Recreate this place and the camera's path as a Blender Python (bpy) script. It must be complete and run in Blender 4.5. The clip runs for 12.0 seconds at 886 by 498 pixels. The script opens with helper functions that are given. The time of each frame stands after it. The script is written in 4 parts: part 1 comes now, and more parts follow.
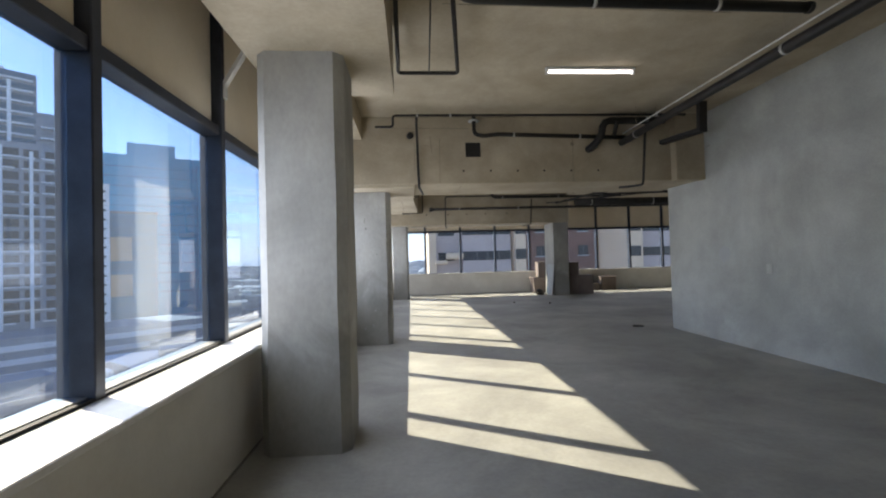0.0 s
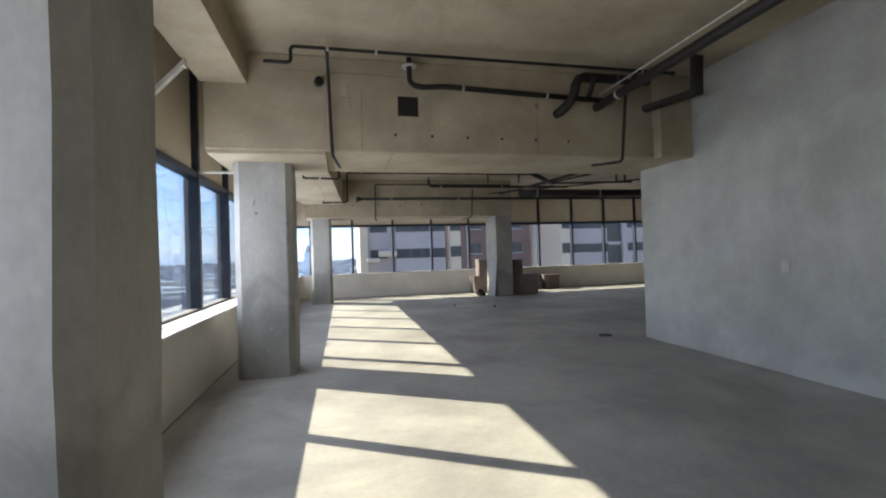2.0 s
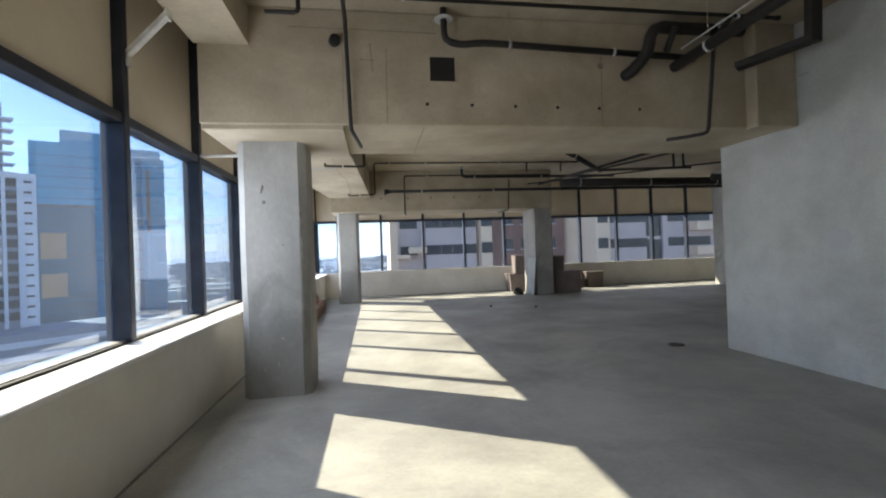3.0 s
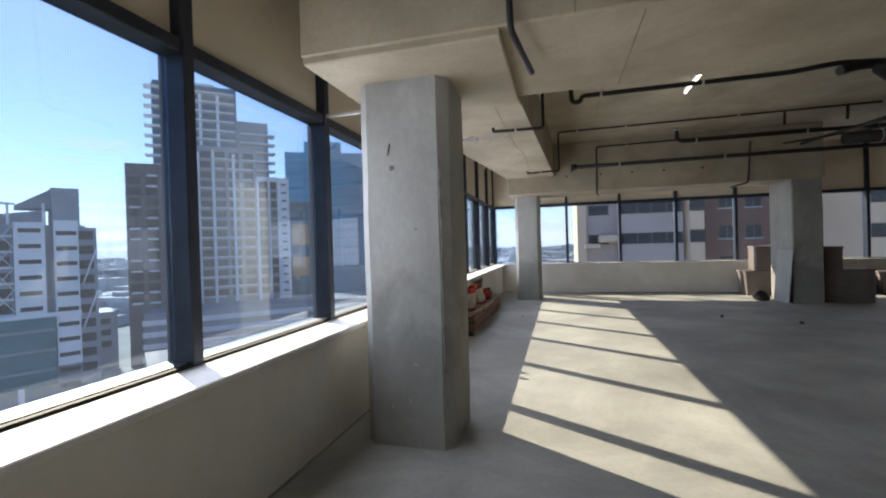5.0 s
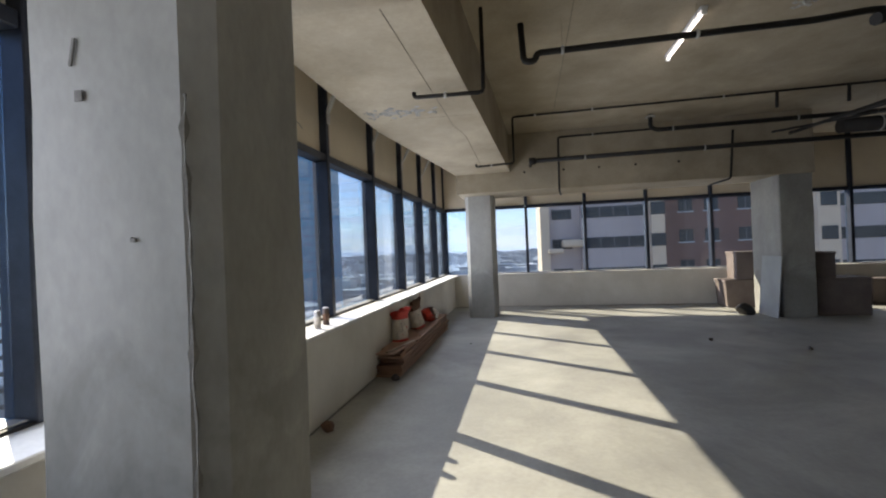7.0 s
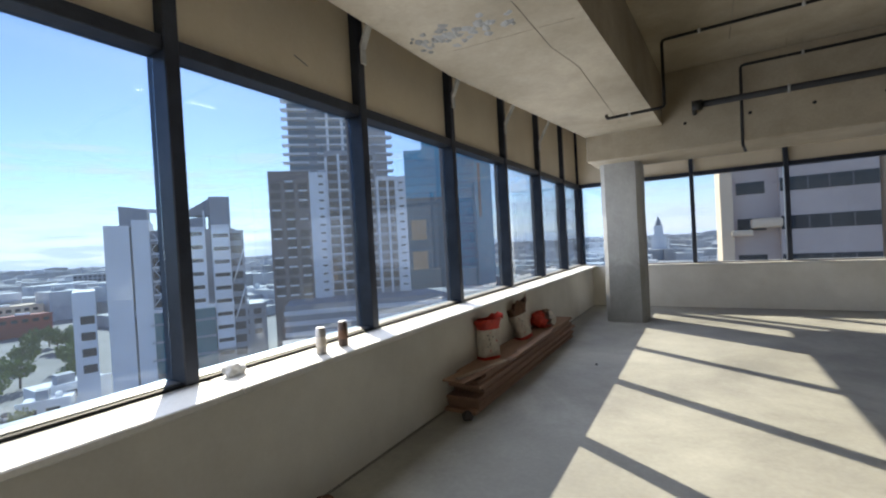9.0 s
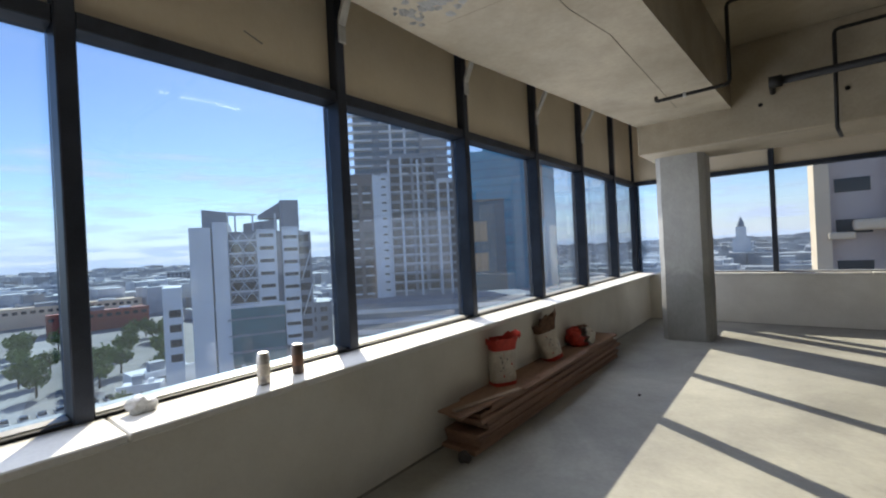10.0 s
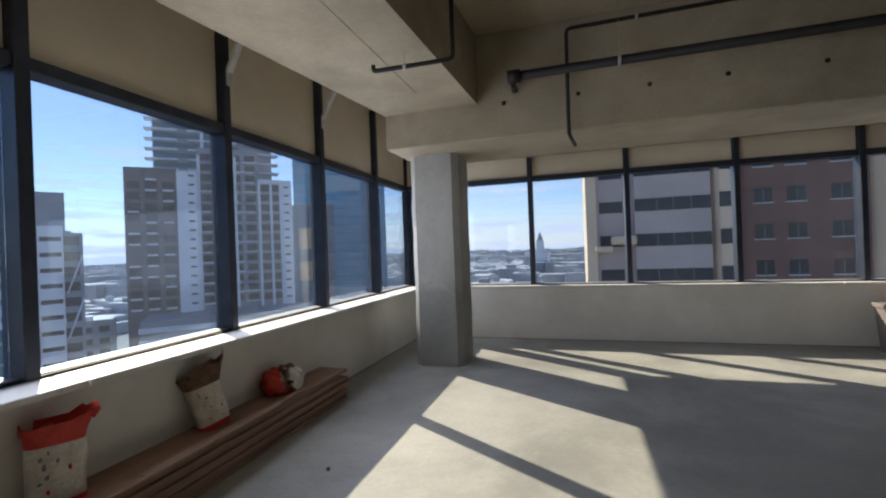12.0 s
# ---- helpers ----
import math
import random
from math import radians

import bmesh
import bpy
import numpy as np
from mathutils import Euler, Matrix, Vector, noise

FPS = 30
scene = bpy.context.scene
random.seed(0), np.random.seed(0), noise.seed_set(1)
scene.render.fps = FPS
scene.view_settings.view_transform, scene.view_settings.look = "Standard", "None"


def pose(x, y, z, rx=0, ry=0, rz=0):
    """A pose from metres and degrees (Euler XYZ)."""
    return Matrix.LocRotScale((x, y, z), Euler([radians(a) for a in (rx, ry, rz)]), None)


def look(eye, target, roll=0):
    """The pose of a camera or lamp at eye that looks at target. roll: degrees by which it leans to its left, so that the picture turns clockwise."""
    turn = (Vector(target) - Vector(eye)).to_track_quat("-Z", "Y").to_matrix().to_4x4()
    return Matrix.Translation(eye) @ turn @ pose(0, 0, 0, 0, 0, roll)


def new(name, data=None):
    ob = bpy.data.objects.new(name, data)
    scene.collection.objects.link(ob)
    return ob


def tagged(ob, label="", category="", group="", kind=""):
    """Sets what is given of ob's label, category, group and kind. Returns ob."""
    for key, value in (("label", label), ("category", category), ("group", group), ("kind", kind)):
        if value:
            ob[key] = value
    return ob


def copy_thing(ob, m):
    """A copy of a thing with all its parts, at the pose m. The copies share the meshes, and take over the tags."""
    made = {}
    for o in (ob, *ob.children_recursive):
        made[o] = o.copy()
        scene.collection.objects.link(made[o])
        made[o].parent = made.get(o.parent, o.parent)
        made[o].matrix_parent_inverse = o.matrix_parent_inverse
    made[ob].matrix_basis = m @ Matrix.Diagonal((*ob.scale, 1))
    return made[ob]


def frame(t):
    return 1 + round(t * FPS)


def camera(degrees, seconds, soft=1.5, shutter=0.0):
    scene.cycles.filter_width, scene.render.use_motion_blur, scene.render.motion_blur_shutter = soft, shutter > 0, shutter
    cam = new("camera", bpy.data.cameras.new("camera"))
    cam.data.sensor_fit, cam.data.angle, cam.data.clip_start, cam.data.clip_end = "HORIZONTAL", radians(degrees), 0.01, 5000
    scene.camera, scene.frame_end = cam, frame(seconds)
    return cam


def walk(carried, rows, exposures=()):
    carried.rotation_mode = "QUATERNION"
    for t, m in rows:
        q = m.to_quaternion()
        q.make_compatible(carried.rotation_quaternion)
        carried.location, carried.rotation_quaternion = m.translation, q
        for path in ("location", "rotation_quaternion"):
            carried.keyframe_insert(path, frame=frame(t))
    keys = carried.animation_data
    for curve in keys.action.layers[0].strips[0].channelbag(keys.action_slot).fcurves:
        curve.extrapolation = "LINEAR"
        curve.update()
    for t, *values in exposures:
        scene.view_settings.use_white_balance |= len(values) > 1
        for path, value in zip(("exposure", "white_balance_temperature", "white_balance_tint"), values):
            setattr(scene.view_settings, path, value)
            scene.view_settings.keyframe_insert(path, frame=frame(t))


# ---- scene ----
cam = camera(90.7, 12.0, soft=2.1)
PATH = [
    (0, (0.091, -0.885, 1.516), (0.238, 1.109, 1.558), -1.6),
    (0.5, (0.161, -0.418, 1.509), (0.532, 1.547, 1.544), -1.5),
    (1, (0.234, 0.082, 1.518), (0.655, 2.037, 1.553), -1.7),
    (1.5, (0.236, 0.603, 1.527), (0.679, 2.553, 1.553), -1.9),
    (2, (0.352, 1.103, 1.496), (0.798, 3.052, 1.519), -1.8),
    (2.5, (0.38, 1.611, 1.481), (0.824, 3.561, 1.498), -1.6),
    (3, (0.439, 2.1, 1.489), (0.751, 4.076, 1.5), -2.1),
    (3.5, (0.512, 2.581, 1.502), (0.562, 4.58, 1.508), -2.4),
    (3.7, (0.478, 2.743, 1.464), (0.414, 4.742, 1.479), -2.5),
    (5.3, (0.521, 4.19, 1.509), (-0.015, 6.116, 1.492), -1.6),
    (5.5, (0.536, 4.369, 1.546), (0.045, 6.308, 1.529), -1.5),
    (6, (0.572, 4.966, 1.494), (0.176, 6.926, 1.496), -1.7),
    (6.5, (0.62, 5.376, 1.518), (0.25, 7.341, 1.52), -2.0),
    (6.7, (0.639, 5.56, 1.545), (0.276, 7.526, 1.55), -2.2),
    (8.3, (0.743, 7.038, 1.555), (0.068, 8.92, 1.54), -3.3),
    (8.5, (0.805, 7.214, 1.545), (0.024, 9.055, 1.524), -3.2),
    (9, (0.852, 7.655, 1.526), (-0.169, 9.375, 1.502), -3.2),
    (9.5, (0.885, 8.012, 1.546), (-0.32, 9.609, 1.513), -2.7),
    (10, (0.96, 8.443, 1.541), (-0.291, 10.003, 1.539), -2.9),
    (10.5, (1.067, 8.899, 1.542), (-0.028, 10.573, 1.54), -2.5),
    (11, (1.149, 9.382, 1.564), (0.277, 11.182, 1.56), -2.1),
    (11.5, (1.332, 9.853, 1.543), (0.633, 11.727, 1.542), -2.0),
    (12, (1.431, 10.285, 1.504), (0.845, 12.197, 1.507), -2.1),
]
walk(cam, [(t, look(eye, target, roll)) for t, eye, target, roll in PATH],
     exposures=[(0, 1.52, 6500, 18), (3.5, 1.6, 6500, 17), (5.5, 1.03, 6500, 19), (6.7, 1.05, 6500, 19), (8.5, 1.12, 6500, 17), (9.5, 0.92, 6500, 17), (11, 0.74, 6500, 18), (12, 0.8, 6500, 19)])

# ---- light ----
SUN_EL, SUN_SLOPE = radians(32.2), 0.63           # light runs (+1, -SUN_SLOPE) across the floor
world = bpy.data.worlds.new("sky")
scene.world = world
world.use_nodes = True
wn = world.node_tree.nodes
sky = wn.new("ShaderNodeTexSky")
sky.sky_type, sky.sun_disc = "NISHITA", False
sky.sun_elevation = SUN_EL
sky.sun_rotation = -math.atan2(1.0, SUN_SLOPE)
sky.altitude, sky.air_density, sky.dust_density, sky.ozone_density = 50, 1.0, 0.1, 1.4
wn["Background"].inputs["Strength"].default_value = 0.085
world.node_tree.links.new(sky.outputs[0], wn["Background"].inputs["Color"])

sun = new("sun", bpy.data.lights.new("sun", "SUN"))
sun.data.energy, sun.data.angle, sun.data.color = 4.5, radians(0.5), (1.0, 0.95, 0.72)
flat = Vector((1.0, -SUN_SLOPE, 0)).normalized()
ray_dir = (flat * math.cos(SUN_EL) + Vector((0, 0, -math.sin(SUN_EL)))).normalized()
sun.matrix_world = look((0, 0, 30), Vector((0, 0, 30)) + ray_dir)


def window_light(name, m, width, height, watts):
    lamp = new(name, bpy.data.lights.new(name, "AREA"))
    lamp.data.shape, lamp.data.size, lamp.data.size_y = "RECTANGLE", width, height
    lamp.data.energy, lamp.data.color = watts, (0.80, 0.90, 1.0)
    lamp.matrix_world = m
    return lamp


# the sky's light in the ribbon of windows
window_light("skylight_west", look((-1.44, 9.1, 1.74), (0, 9.1, 1.74)), 16.6, 1.6, 97)

window_light("skylight_north", look((9.0, 17.67, 1.74), (9.0, 0, 1.74)), 12.0, 1.6, 18)


# ---- materials ----
def material(name, base, rough=0.7, metal=0.0, dark=None, grain=6.0, fine=90.0, mix=0.35, bump=0.08, spec=0.4, island=0.0, streak=(1, 1, 1), scuff=0.0, damp=0.0):
    """A surface of two tones with broad stains, fine grain and relief, in world metres."""
    m = bpy.data.materials.new(name)
    m.use_nodes = True
    n, l = m.node_tree.nodes, m.node_tree.links
    b = n["Principled BSDF"]
    geo = n.new("ShaderNodeNewGeometry")
    mp = n.new("ShaderNodeMapping")
    mp.inputs["Scale"].default_value = streak
    l.new(geo.outputs["Position"], mp.inputs["Vector"])
    big, small = n.new("ShaderNodeTexNoise"), n.new("ShaderNodeTexNoise")
    big.inputs["Scale"].default_value, big.inputs["Detail"].default_value, big.inputs["Roughness"].default_value = grain, 6, 0.62
    small.inputs["Scale"].default_value, small.inputs["Detail"].default_value = fine, 3
    l.new(mp.outputs[0], big.inputs["Vector"])
    l.new(mp.outputs[0], small.inputs["Vector"])
    ramp = n.new("ShaderNodeValToRGB")
    ramp.color_ramp.elements[0].position, ramp.color_ramp.elements[1].position = 0.33, 0.68
    dark = dark or tuple(c * 0.7 for c in base)
    ramp.color_ramp.elements[0].color, ramp.color_ramp.elements[1].color = (*dark, 1), (*base, 1)
    l.new(big.outputs["Fac"], ramp.inputs["Fac"])
    mx = n.new("ShaderNodeMix")
    mx.data_type, mx.blend_type = "RGBA", "OVERLAY"
    mx.inputs["Factor"].default_value = mix
    l.new(ramp.outputs["Color"], mx.inputs["A"])
    l.new(small.outputs["Fac"], mx.inputs["B"])
    out = mx.outputs["Result"]
    if scuff:
        worn = n.new("ShaderNodeTexNoise")
        worn.inputs["Scale"].default_value, worn.inputs["Detail"].default_value, worn.inputs["Roughness"].default_value = 0.55, 9, 0.68
        worn.inputs["Distortion"].default_value = 0.6
        l.new(geo.outputs["Position"], worn.inputs["Vector"])
        amount = n.new("ShaderNodeMapRange")
        amount.inputs["From Min"].default_value, amount.inputs["From Max"].default_value = 0.42, 0.60
        amount.inputs["To Min"].default_value, amount.inputs["To Max"].default_value = 1.0 - scuff, 1.0
        l.new(worn.outputs["Fac"], amount.inputs["Value"])
        tone = n.new("ShaderNodeHueSaturation")
        l.new(amount.outputs[0], tone.inputs["Value"])
        l.new(out, tone.inputs["Color"])
        out = tone.outputs["Color"]
    if damp:
        blot, parts, edge, wash = n.new("ShaderNodeTexNoise"), n.new("ShaderNodeSeparateXYZ"), n.new("ShaderNodeMath"), n.new("ShaderNodeMapRange")
        blot.inputs["Scale"].default_value, blot.inputs["Detail"].default_value, blot.inputs["Roughness"].default_value = 1.5, 6, 0.6
        blot.inputs["Distortion"].default_value = 0.8
        l.new(geo.outputs["Position"], blot.inputs["Vector"])
        l.new(geo.outputs["Position"], parts.inputs[0])
        edge.operation = "MULTIPLY_ADD"
        edge.inputs[1].default_value = -0.42
        l.new(parts.outputs["Z"], edge.inputs[0])
        l.new(blot.outputs["Fac"], edge.inputs[2])
        wash.inputs["From Min"].default_value, wash.inputs["From Max"].default_value = 0.02, 0.14
        wash.inputs["To Min"].default_value, wash.inputs["To Max"].default_value = 1.0, 1.0 - damp
        l.new(edge.outputs[0], wash.inputs["Value"])
        soak = n.new("ShaderNodeHueSaturation")
        l.new(wash.outputs[0], soak.inputs["Value"])
        l.new(out, soak.inputs["Color"])
        out = soak.outputs["Color"]
    if island:
        info = n.new("ShaderNodeObjectInfo")
        isl = n.new("ShaderNodeMath")
        isl.operation = "ADD"
        l.new(info.outputs["Random"], isl.inputs[0])
        l.new(geo.outputs["Random Per Island"], isl.inputs[1])
        fr = n.new("ShaderNodeMapRange")
        fr.inputs["From Max"].default_value = 2.0
        fr.inputs["To Min"].default_value, fr.inputs["To Max"].default_value = 1 - island, 1 + island
        l.new(isl.outputs[0], fr.inputs["Value"])
        hs = n.new("ShaderNodeHueSaturation")
        l.new(fr.outputs[0], hs.inputs["Value"])
        l.new(out, hs.inputs["Color"])
        out = hs.outputs["Color"]
    l.new(out, b.inputs["Base Color"])
    b.inputs["Roughness"].default_value, b.inputs["Metallic"].default_value = rough, metal
    b.inputs["Specular IOR Level"].default_value = spec
    if bump:
        bp = n.new("ShaderNodeBump")
        bp.inputs["Strength"].default_value, bp.inputs["Distance"].default_value = bump, 0.02
        l.new(small.outputs["Fac"], bp.inputs["Height"])
        l.new(bp.outputs[0], b.inputs["Normal"])
    return m


def glass_material(name, tint, base_gloss=0.05, dust_haze_low=0.008, dust_haze_high=0.03):
    m = bpy.data.materials.new(name)
    m.use_nodes = True
    n, l = m.node_tree.nodes, m.node_tree.links
    n.remove(n["Principled BSDF"])
    clear, gloss, mx = n.new("ShaderNodeBsdfTransparent"), n.new("ShaderNodeBsdfGlossy"), n.new("ShaderNodeMixShader")
    facing, power, fr = n.new("ShaderNodeLayerWeight"), n.new("ShaderNodeMath"), n.new("ShaderNodeMapRange")
    power.operation = "POWER"
    power.inputs[1].default_value = 2.5
    fr.inputs["To Min"].default_value, fr.inputs["To Max"].default_value = base_gloss, 0.8
    l.new(facing.outputs["Facing"], power.inputs[0])
    l.new(power.outputs[0], fr.inputs["Value"])
    clear.inputs["Color"].default_value = (*tint, 1)
    gloss.inputs["Roughness"].default_value = 0.01
    l.new(fr.outputs[0], mx.inputs[0])
    l.new(clear.outputs[0], mx.inputs[1])
    l.new(gloss.outputs[0], mx.inputs[2])
    # dust film on the panes; its blue tint also paints in city haze
    dust_haze, film = n.new("ShaderNodeBsdfTranslucent"), n.new("ShaderNodeMixShader")
    dust_haze.inputs["Color"].default_value = (0.66, 0.73, 0.88, 1)
    grime = n.new("ShaderNodeTexNoise")
    grime.inputs["Scale"].default_value, grime.inputs["Detail"].default_value = 0.8, 5
    level = n.new("ShaderNodeMapRange")
    level.inputs["To Min"].default_value, level.inputs["To Max"].default_value = dust_haze_low, dust_haze_high
    place = n.new("ShaderNodeNewGeometry")
    l.new(place.outputs["Position"], grime.inputs["Vector"])
    l.new(grime.outputs["Fac"], level.inputs["Value"])
    l.new(level.outputs[0], film.inputs[0])
    l.new(mx.outputs[0], film.inputs[1])
    l.new(dust_haze.outputs[0], film.inputs[2])
    l.new(film.outputs[0], n["Material Output"].inputs["Surface"])
    return m


def lamp_material(name, colour, strength):
    m = material(name, colour, 0.4)
    b = m.node_tree.nodes["Principled BSDF"]
    b.inputs["Emission Color"].default_value = (*colour, 1)
    b.inputs["Emission Strength"].default_value = strength
    return m


M_FLOOR = material("floor_concrete", (0.45, 0.448, 0.405), 0.58, dark=(0.295, 0.292, 0.272), grain=0.7, fine=26, mix=0.12, bump=0.1, spec=0.35, scuff=0.24)
M_SOFFIT = material("cast_concrete", (0.475, 0.405, 0.298), 0.85, dark=(0.32, 0.265, 0.183), grain=0.9, fine=30, mix=0.12, bump=0.05, scuff=0.16)
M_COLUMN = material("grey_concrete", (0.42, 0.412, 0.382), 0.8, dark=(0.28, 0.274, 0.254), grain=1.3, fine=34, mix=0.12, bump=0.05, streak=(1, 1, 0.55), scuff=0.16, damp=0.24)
M_WALL = material("grey_render", (0.43, 0.435, 0.405), 0.85, dark=(0.285, 0.287, 0.265), grain=0.7, fine=40, mix=0.1, bump=0.03, scuff=0.17)
M_PARAPET = material("cream_plaster", (0.73, 0.705, 0.645), 0.8, dark=(0.62, 0.59, 0.53), grain=1.3, fine=45, mix=0.08, bump=0.05, scuff=0.07)
M_SILL = material("white_sill", (0.70, 0.69, 0.66), 0.55, dark=(0.58, 0.57, 0.54), grain=4, fine=70, mix=0.2, bump=0.05)
M_FRAME = material("dark_aluminium", (0.055, 0.064, 0.088), 0.42, 0.55, dark=(0.035, 0.041, 0.057), grain=5, fine=120, mix=0.2, bump=0.02)
M_RAIL = material("light_aluminium", (0.5, 0.5, 0.5), 0.5, 0.3, grain=6, mix=0.2, bump=0.03)
M_GASKET = material("black_rubber", (0.012, 0.012, 0.013), 0.7, bump=0.05)
M_SPANDREL = material("beige_board", (0.80, 0.70, 0.545), 0.8, dark=(0.70, 0.605, 0.465), grain=1.2, fine=38, mix=0.08, bump=0.03)
M_GALV = material("galvanised_steel", (0.62, 0.60, 0.56), 0.55, 0.15, grain=12, mix=0.3, bump=0.05)
M_PIPE = material("black_pipe", (0.020, 0.018, 0.016), 0.62, 0.05, dark=(0.010, 0.009, 0.008), grain=5, fine=80, mix=0.3, bump=0.08)
M_DUCT = material("dark_duct", (0.034, 0.031, 0.028), 0.65, 0.2, dark=(0.02, 0.018, 0.016), grain=4, mix=0.3)
M_CLAMP = material("white_clamp", (0.47, 0.46, 0.43), 0.6, grain=9)
M_JOINT = material("joint_grey", (0.24, 0.205, 0.15), 0.95, bump=0)
M_HOLE = material("dark_void", (0.02, 0.018, 0.016), 0.95)
M_TUBE = lamp_material("lamp_tube", (1.0, 0.96, 0.88), 2.2)
M_WHITE = material("white_metal", (0.75, 0.74, 0.71), 0.45, grain=8, mix=0.15)
M_BOARD = material("brown_board", (0.33, 0.205, 0.145), 0.75, dark=(0.20, 0.12, 0.085), grain=3, fine=60, mix=0.35, bump=0.12, island=0.35, streak=(1, 0.2, 3))
M_BAG = material("white_sack", (0.68, 0.64, 0.57), 0.6, dark=(0.48, 0.43, 0.37), grain=14, fine=60, mix=0.3, bump=0.15)
M_RED = material("red_print", (0.60, 0.055, 0.035), 0.5, dark=(0.42, 0.03, 0.02), grain=15, mix=0.3, bump=0.1)
M_INK = material("dark_print", (0.06, 0.05, 0.05), 0.6)
M_BROWNRAG = material("brown_paper", (0.20, 0.11, 0.07), 0.85, dark=(0.09, 0.05, 0.035), grain=22, mix=0.4, bump=0.3)
M_CAN = material("can_metal", (0.55, 0.54, 0.52), 0.35, 0.7, dark=(0.25, 0.22, 0.2), grain=25, mix=0.3)
M_CANDARK = material("can_dark", (0.10, 0.07, 0.06), 0.4, 0.4, grain=25, mix=0.3)
M_CARTON = material("taupe_carton", (0.20, 0.165, 0.15), 0.8, dark=(0.15, 0.12, 0.11), grain=3, mix=0.25, bump=0.08)
M_PLASTER = material("plasterboard", (0.38, 0.39, 0.385), 0.8, dark=(0.31, 0.32, 0.315), grain=2, mix=0.2)
M_SMEAR = material("wall_smear", (0.37, 0.375, 0.37), 0.85, dark=(0.32, 0.325, 0.32), grain=2, mix=0.1, bump=0)
M_LATH = material("pale_lath", (0.46, 0.35, 0.27), 0.75, grain=4, fine=60, mix=0.3)
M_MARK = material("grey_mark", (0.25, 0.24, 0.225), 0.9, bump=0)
M_PLASTIC = material("clear_wrap", (0.72, 0.72, 0.72), 0.3, grain=20, bump=0.3)
M_PANE = glass_material("window_glass", (0.745, 0.87, 1.0))
M_PANE_NORTH = glass_material("window_glass_north", (0.80, 0.885, 0.98), 0.04, 0.003, 0.012)


# ---- mesh helpers ----
def box(bm, x0, x1, y0, y1, z0, z1):
    v = [bm.verts.new(p) for p in ((x0, y0, z0), (x1, y0, z0), (x1, y1, z0), (x0, y1, z0), (x0, y0, z1), (x1, y0, z1), (x1, y1, z1), (x0, y1, z1))]
    for f in ((3, 2, 1, 0), (4, 5, 6, 7), (0, 1, 5, 4), (1, 2, 6, 5), (2, 3, 7, 6), (3, 0, 4, 7)):
        bm.faces.new([v[i] for i in f])
    return bm


def boxed(*size):
    return box(bmesh.new(), *size)


def soften(bm, width, segments=1):
    bmesh.ops.bevel(bm, geom=list(bm.edges), offset=width, segments=segments, affect="EDGES", profile=0.5)
    return bm


def prism(points, z0, z1):
    """An upright prism over a plan outline, counter-clockwise."""
    bm = bmesh.new()
    low, top = [bm.verts.new((x, y, z0)) for x, y in points], [bm.verts.new((x, y, z1)) for x, y in points]
    bm.faces.new(low[::-1])
    bm.faces.new(top)
    for i in range(len(points)):
        j = (i + 1) % len(points)
        bm.faces.new((low[i], low[j], top[j], top[i]))
    return bm


def tube(points, radius, sides=10, bm=None, closed=True):
    """A round pipe along a polyline, with short bends at its corners."""
    bm = bm or bmesh.new()
    pts = [Vector(p) for p in points]
    path = [pts[0]]
    for a, b, c in zip(pts, pts[1:], pts[2:]):
        cut = min(radius * 2.2, (b - a).length * 0.4, (c - b).length * 0.4)
        p, q = b + (a - b).normalized() * cut, b + (c - b).normalized() * cut
        path += [p, p.lerp(q, 0.5).lerp(b, 0.45), q]
    path.append(pts[-1])
    rings = []
    side = None
    for i, p in enumerate(path):
        d = (path[min(i + 1, len(path) - 1)] - path[max(i - 1, 0)]).normalized()
        if side is None:
            side = d.orthogonal().normalized()
        side = (side - d * side.dot(d)).normalized()
        up = d.cross(side)
        rings.append([bm.verts.new(p + (side * math.cos(a) + up * math.sin(a)) * radius) for a in (math.tau * k / sides for k in range(sides))])
    for r, s in zip(rings, rings[1:]):
        for k in range(sides):
            f = bm.faces.new((r[k], r[(k + 1) % sides], s[(k + 1) % sides], s[k]))
            f.smooth = True
    if closed:
        bm.faces.new(rings[0][::-1])
        bm.faces.new(rings[-1])
    return bm


def lathe(profile, sides=20, bm=None, at=(0, 0, 0)):
    """A turned body from (radius, height) pairs."""
    bm = bm or bmesh.new()
    rings = [[bm.verts.new((at[0] + r * math.cos(a), at[1] + r * math.sin(a), at[2] + z)) for a in (math.tau * k / sides for k in range(sides))] for r, z in profile]
    for r, s in zip(rings, rings[1:]):
        for k in range(sides):
            bm.faces.new((r[k], r[(k + 1) % sides], s[(k + 1) % sides], s[k])).smooth = True
    bm.faces.new(rings[0][::-1])
    bm.faces.new(rings[-1])
    return bm


def mesh_of(name, bm, mat):
    bmesh.ops.recalc_face_normals(bm, faces=bm.faces)
    me = bpy.data.meshes.new(name)
    bm.to_mesh(me)
    bm.free()
    me.materials.append(mat)
    return me


def part(name, bm, mat, parent=None, label=""):
    ob = new(name, mesh_of(name, bm, mat))
    ob.parent = parent
    return tagged(ob, label)


def piece(name, me, parent, m):
    """One more object on a mesh already made."""
    ob = new(name, me)
    ob.parent, ob.matrix_basis = parent, m
    return ob


def thing(name, x, y, z, label, category, group="", kind="", rz=0):
    ob = new(name)
    ob.matrix_basis = pose(x, y, z, 0, 0, rz)
    return tagged(ob, label, category, group, kind)


def solid(name, bm, mat, label, category, kind="structure", group=""):
    return tagged(part(name, bm, mat), label, category, group, kind)


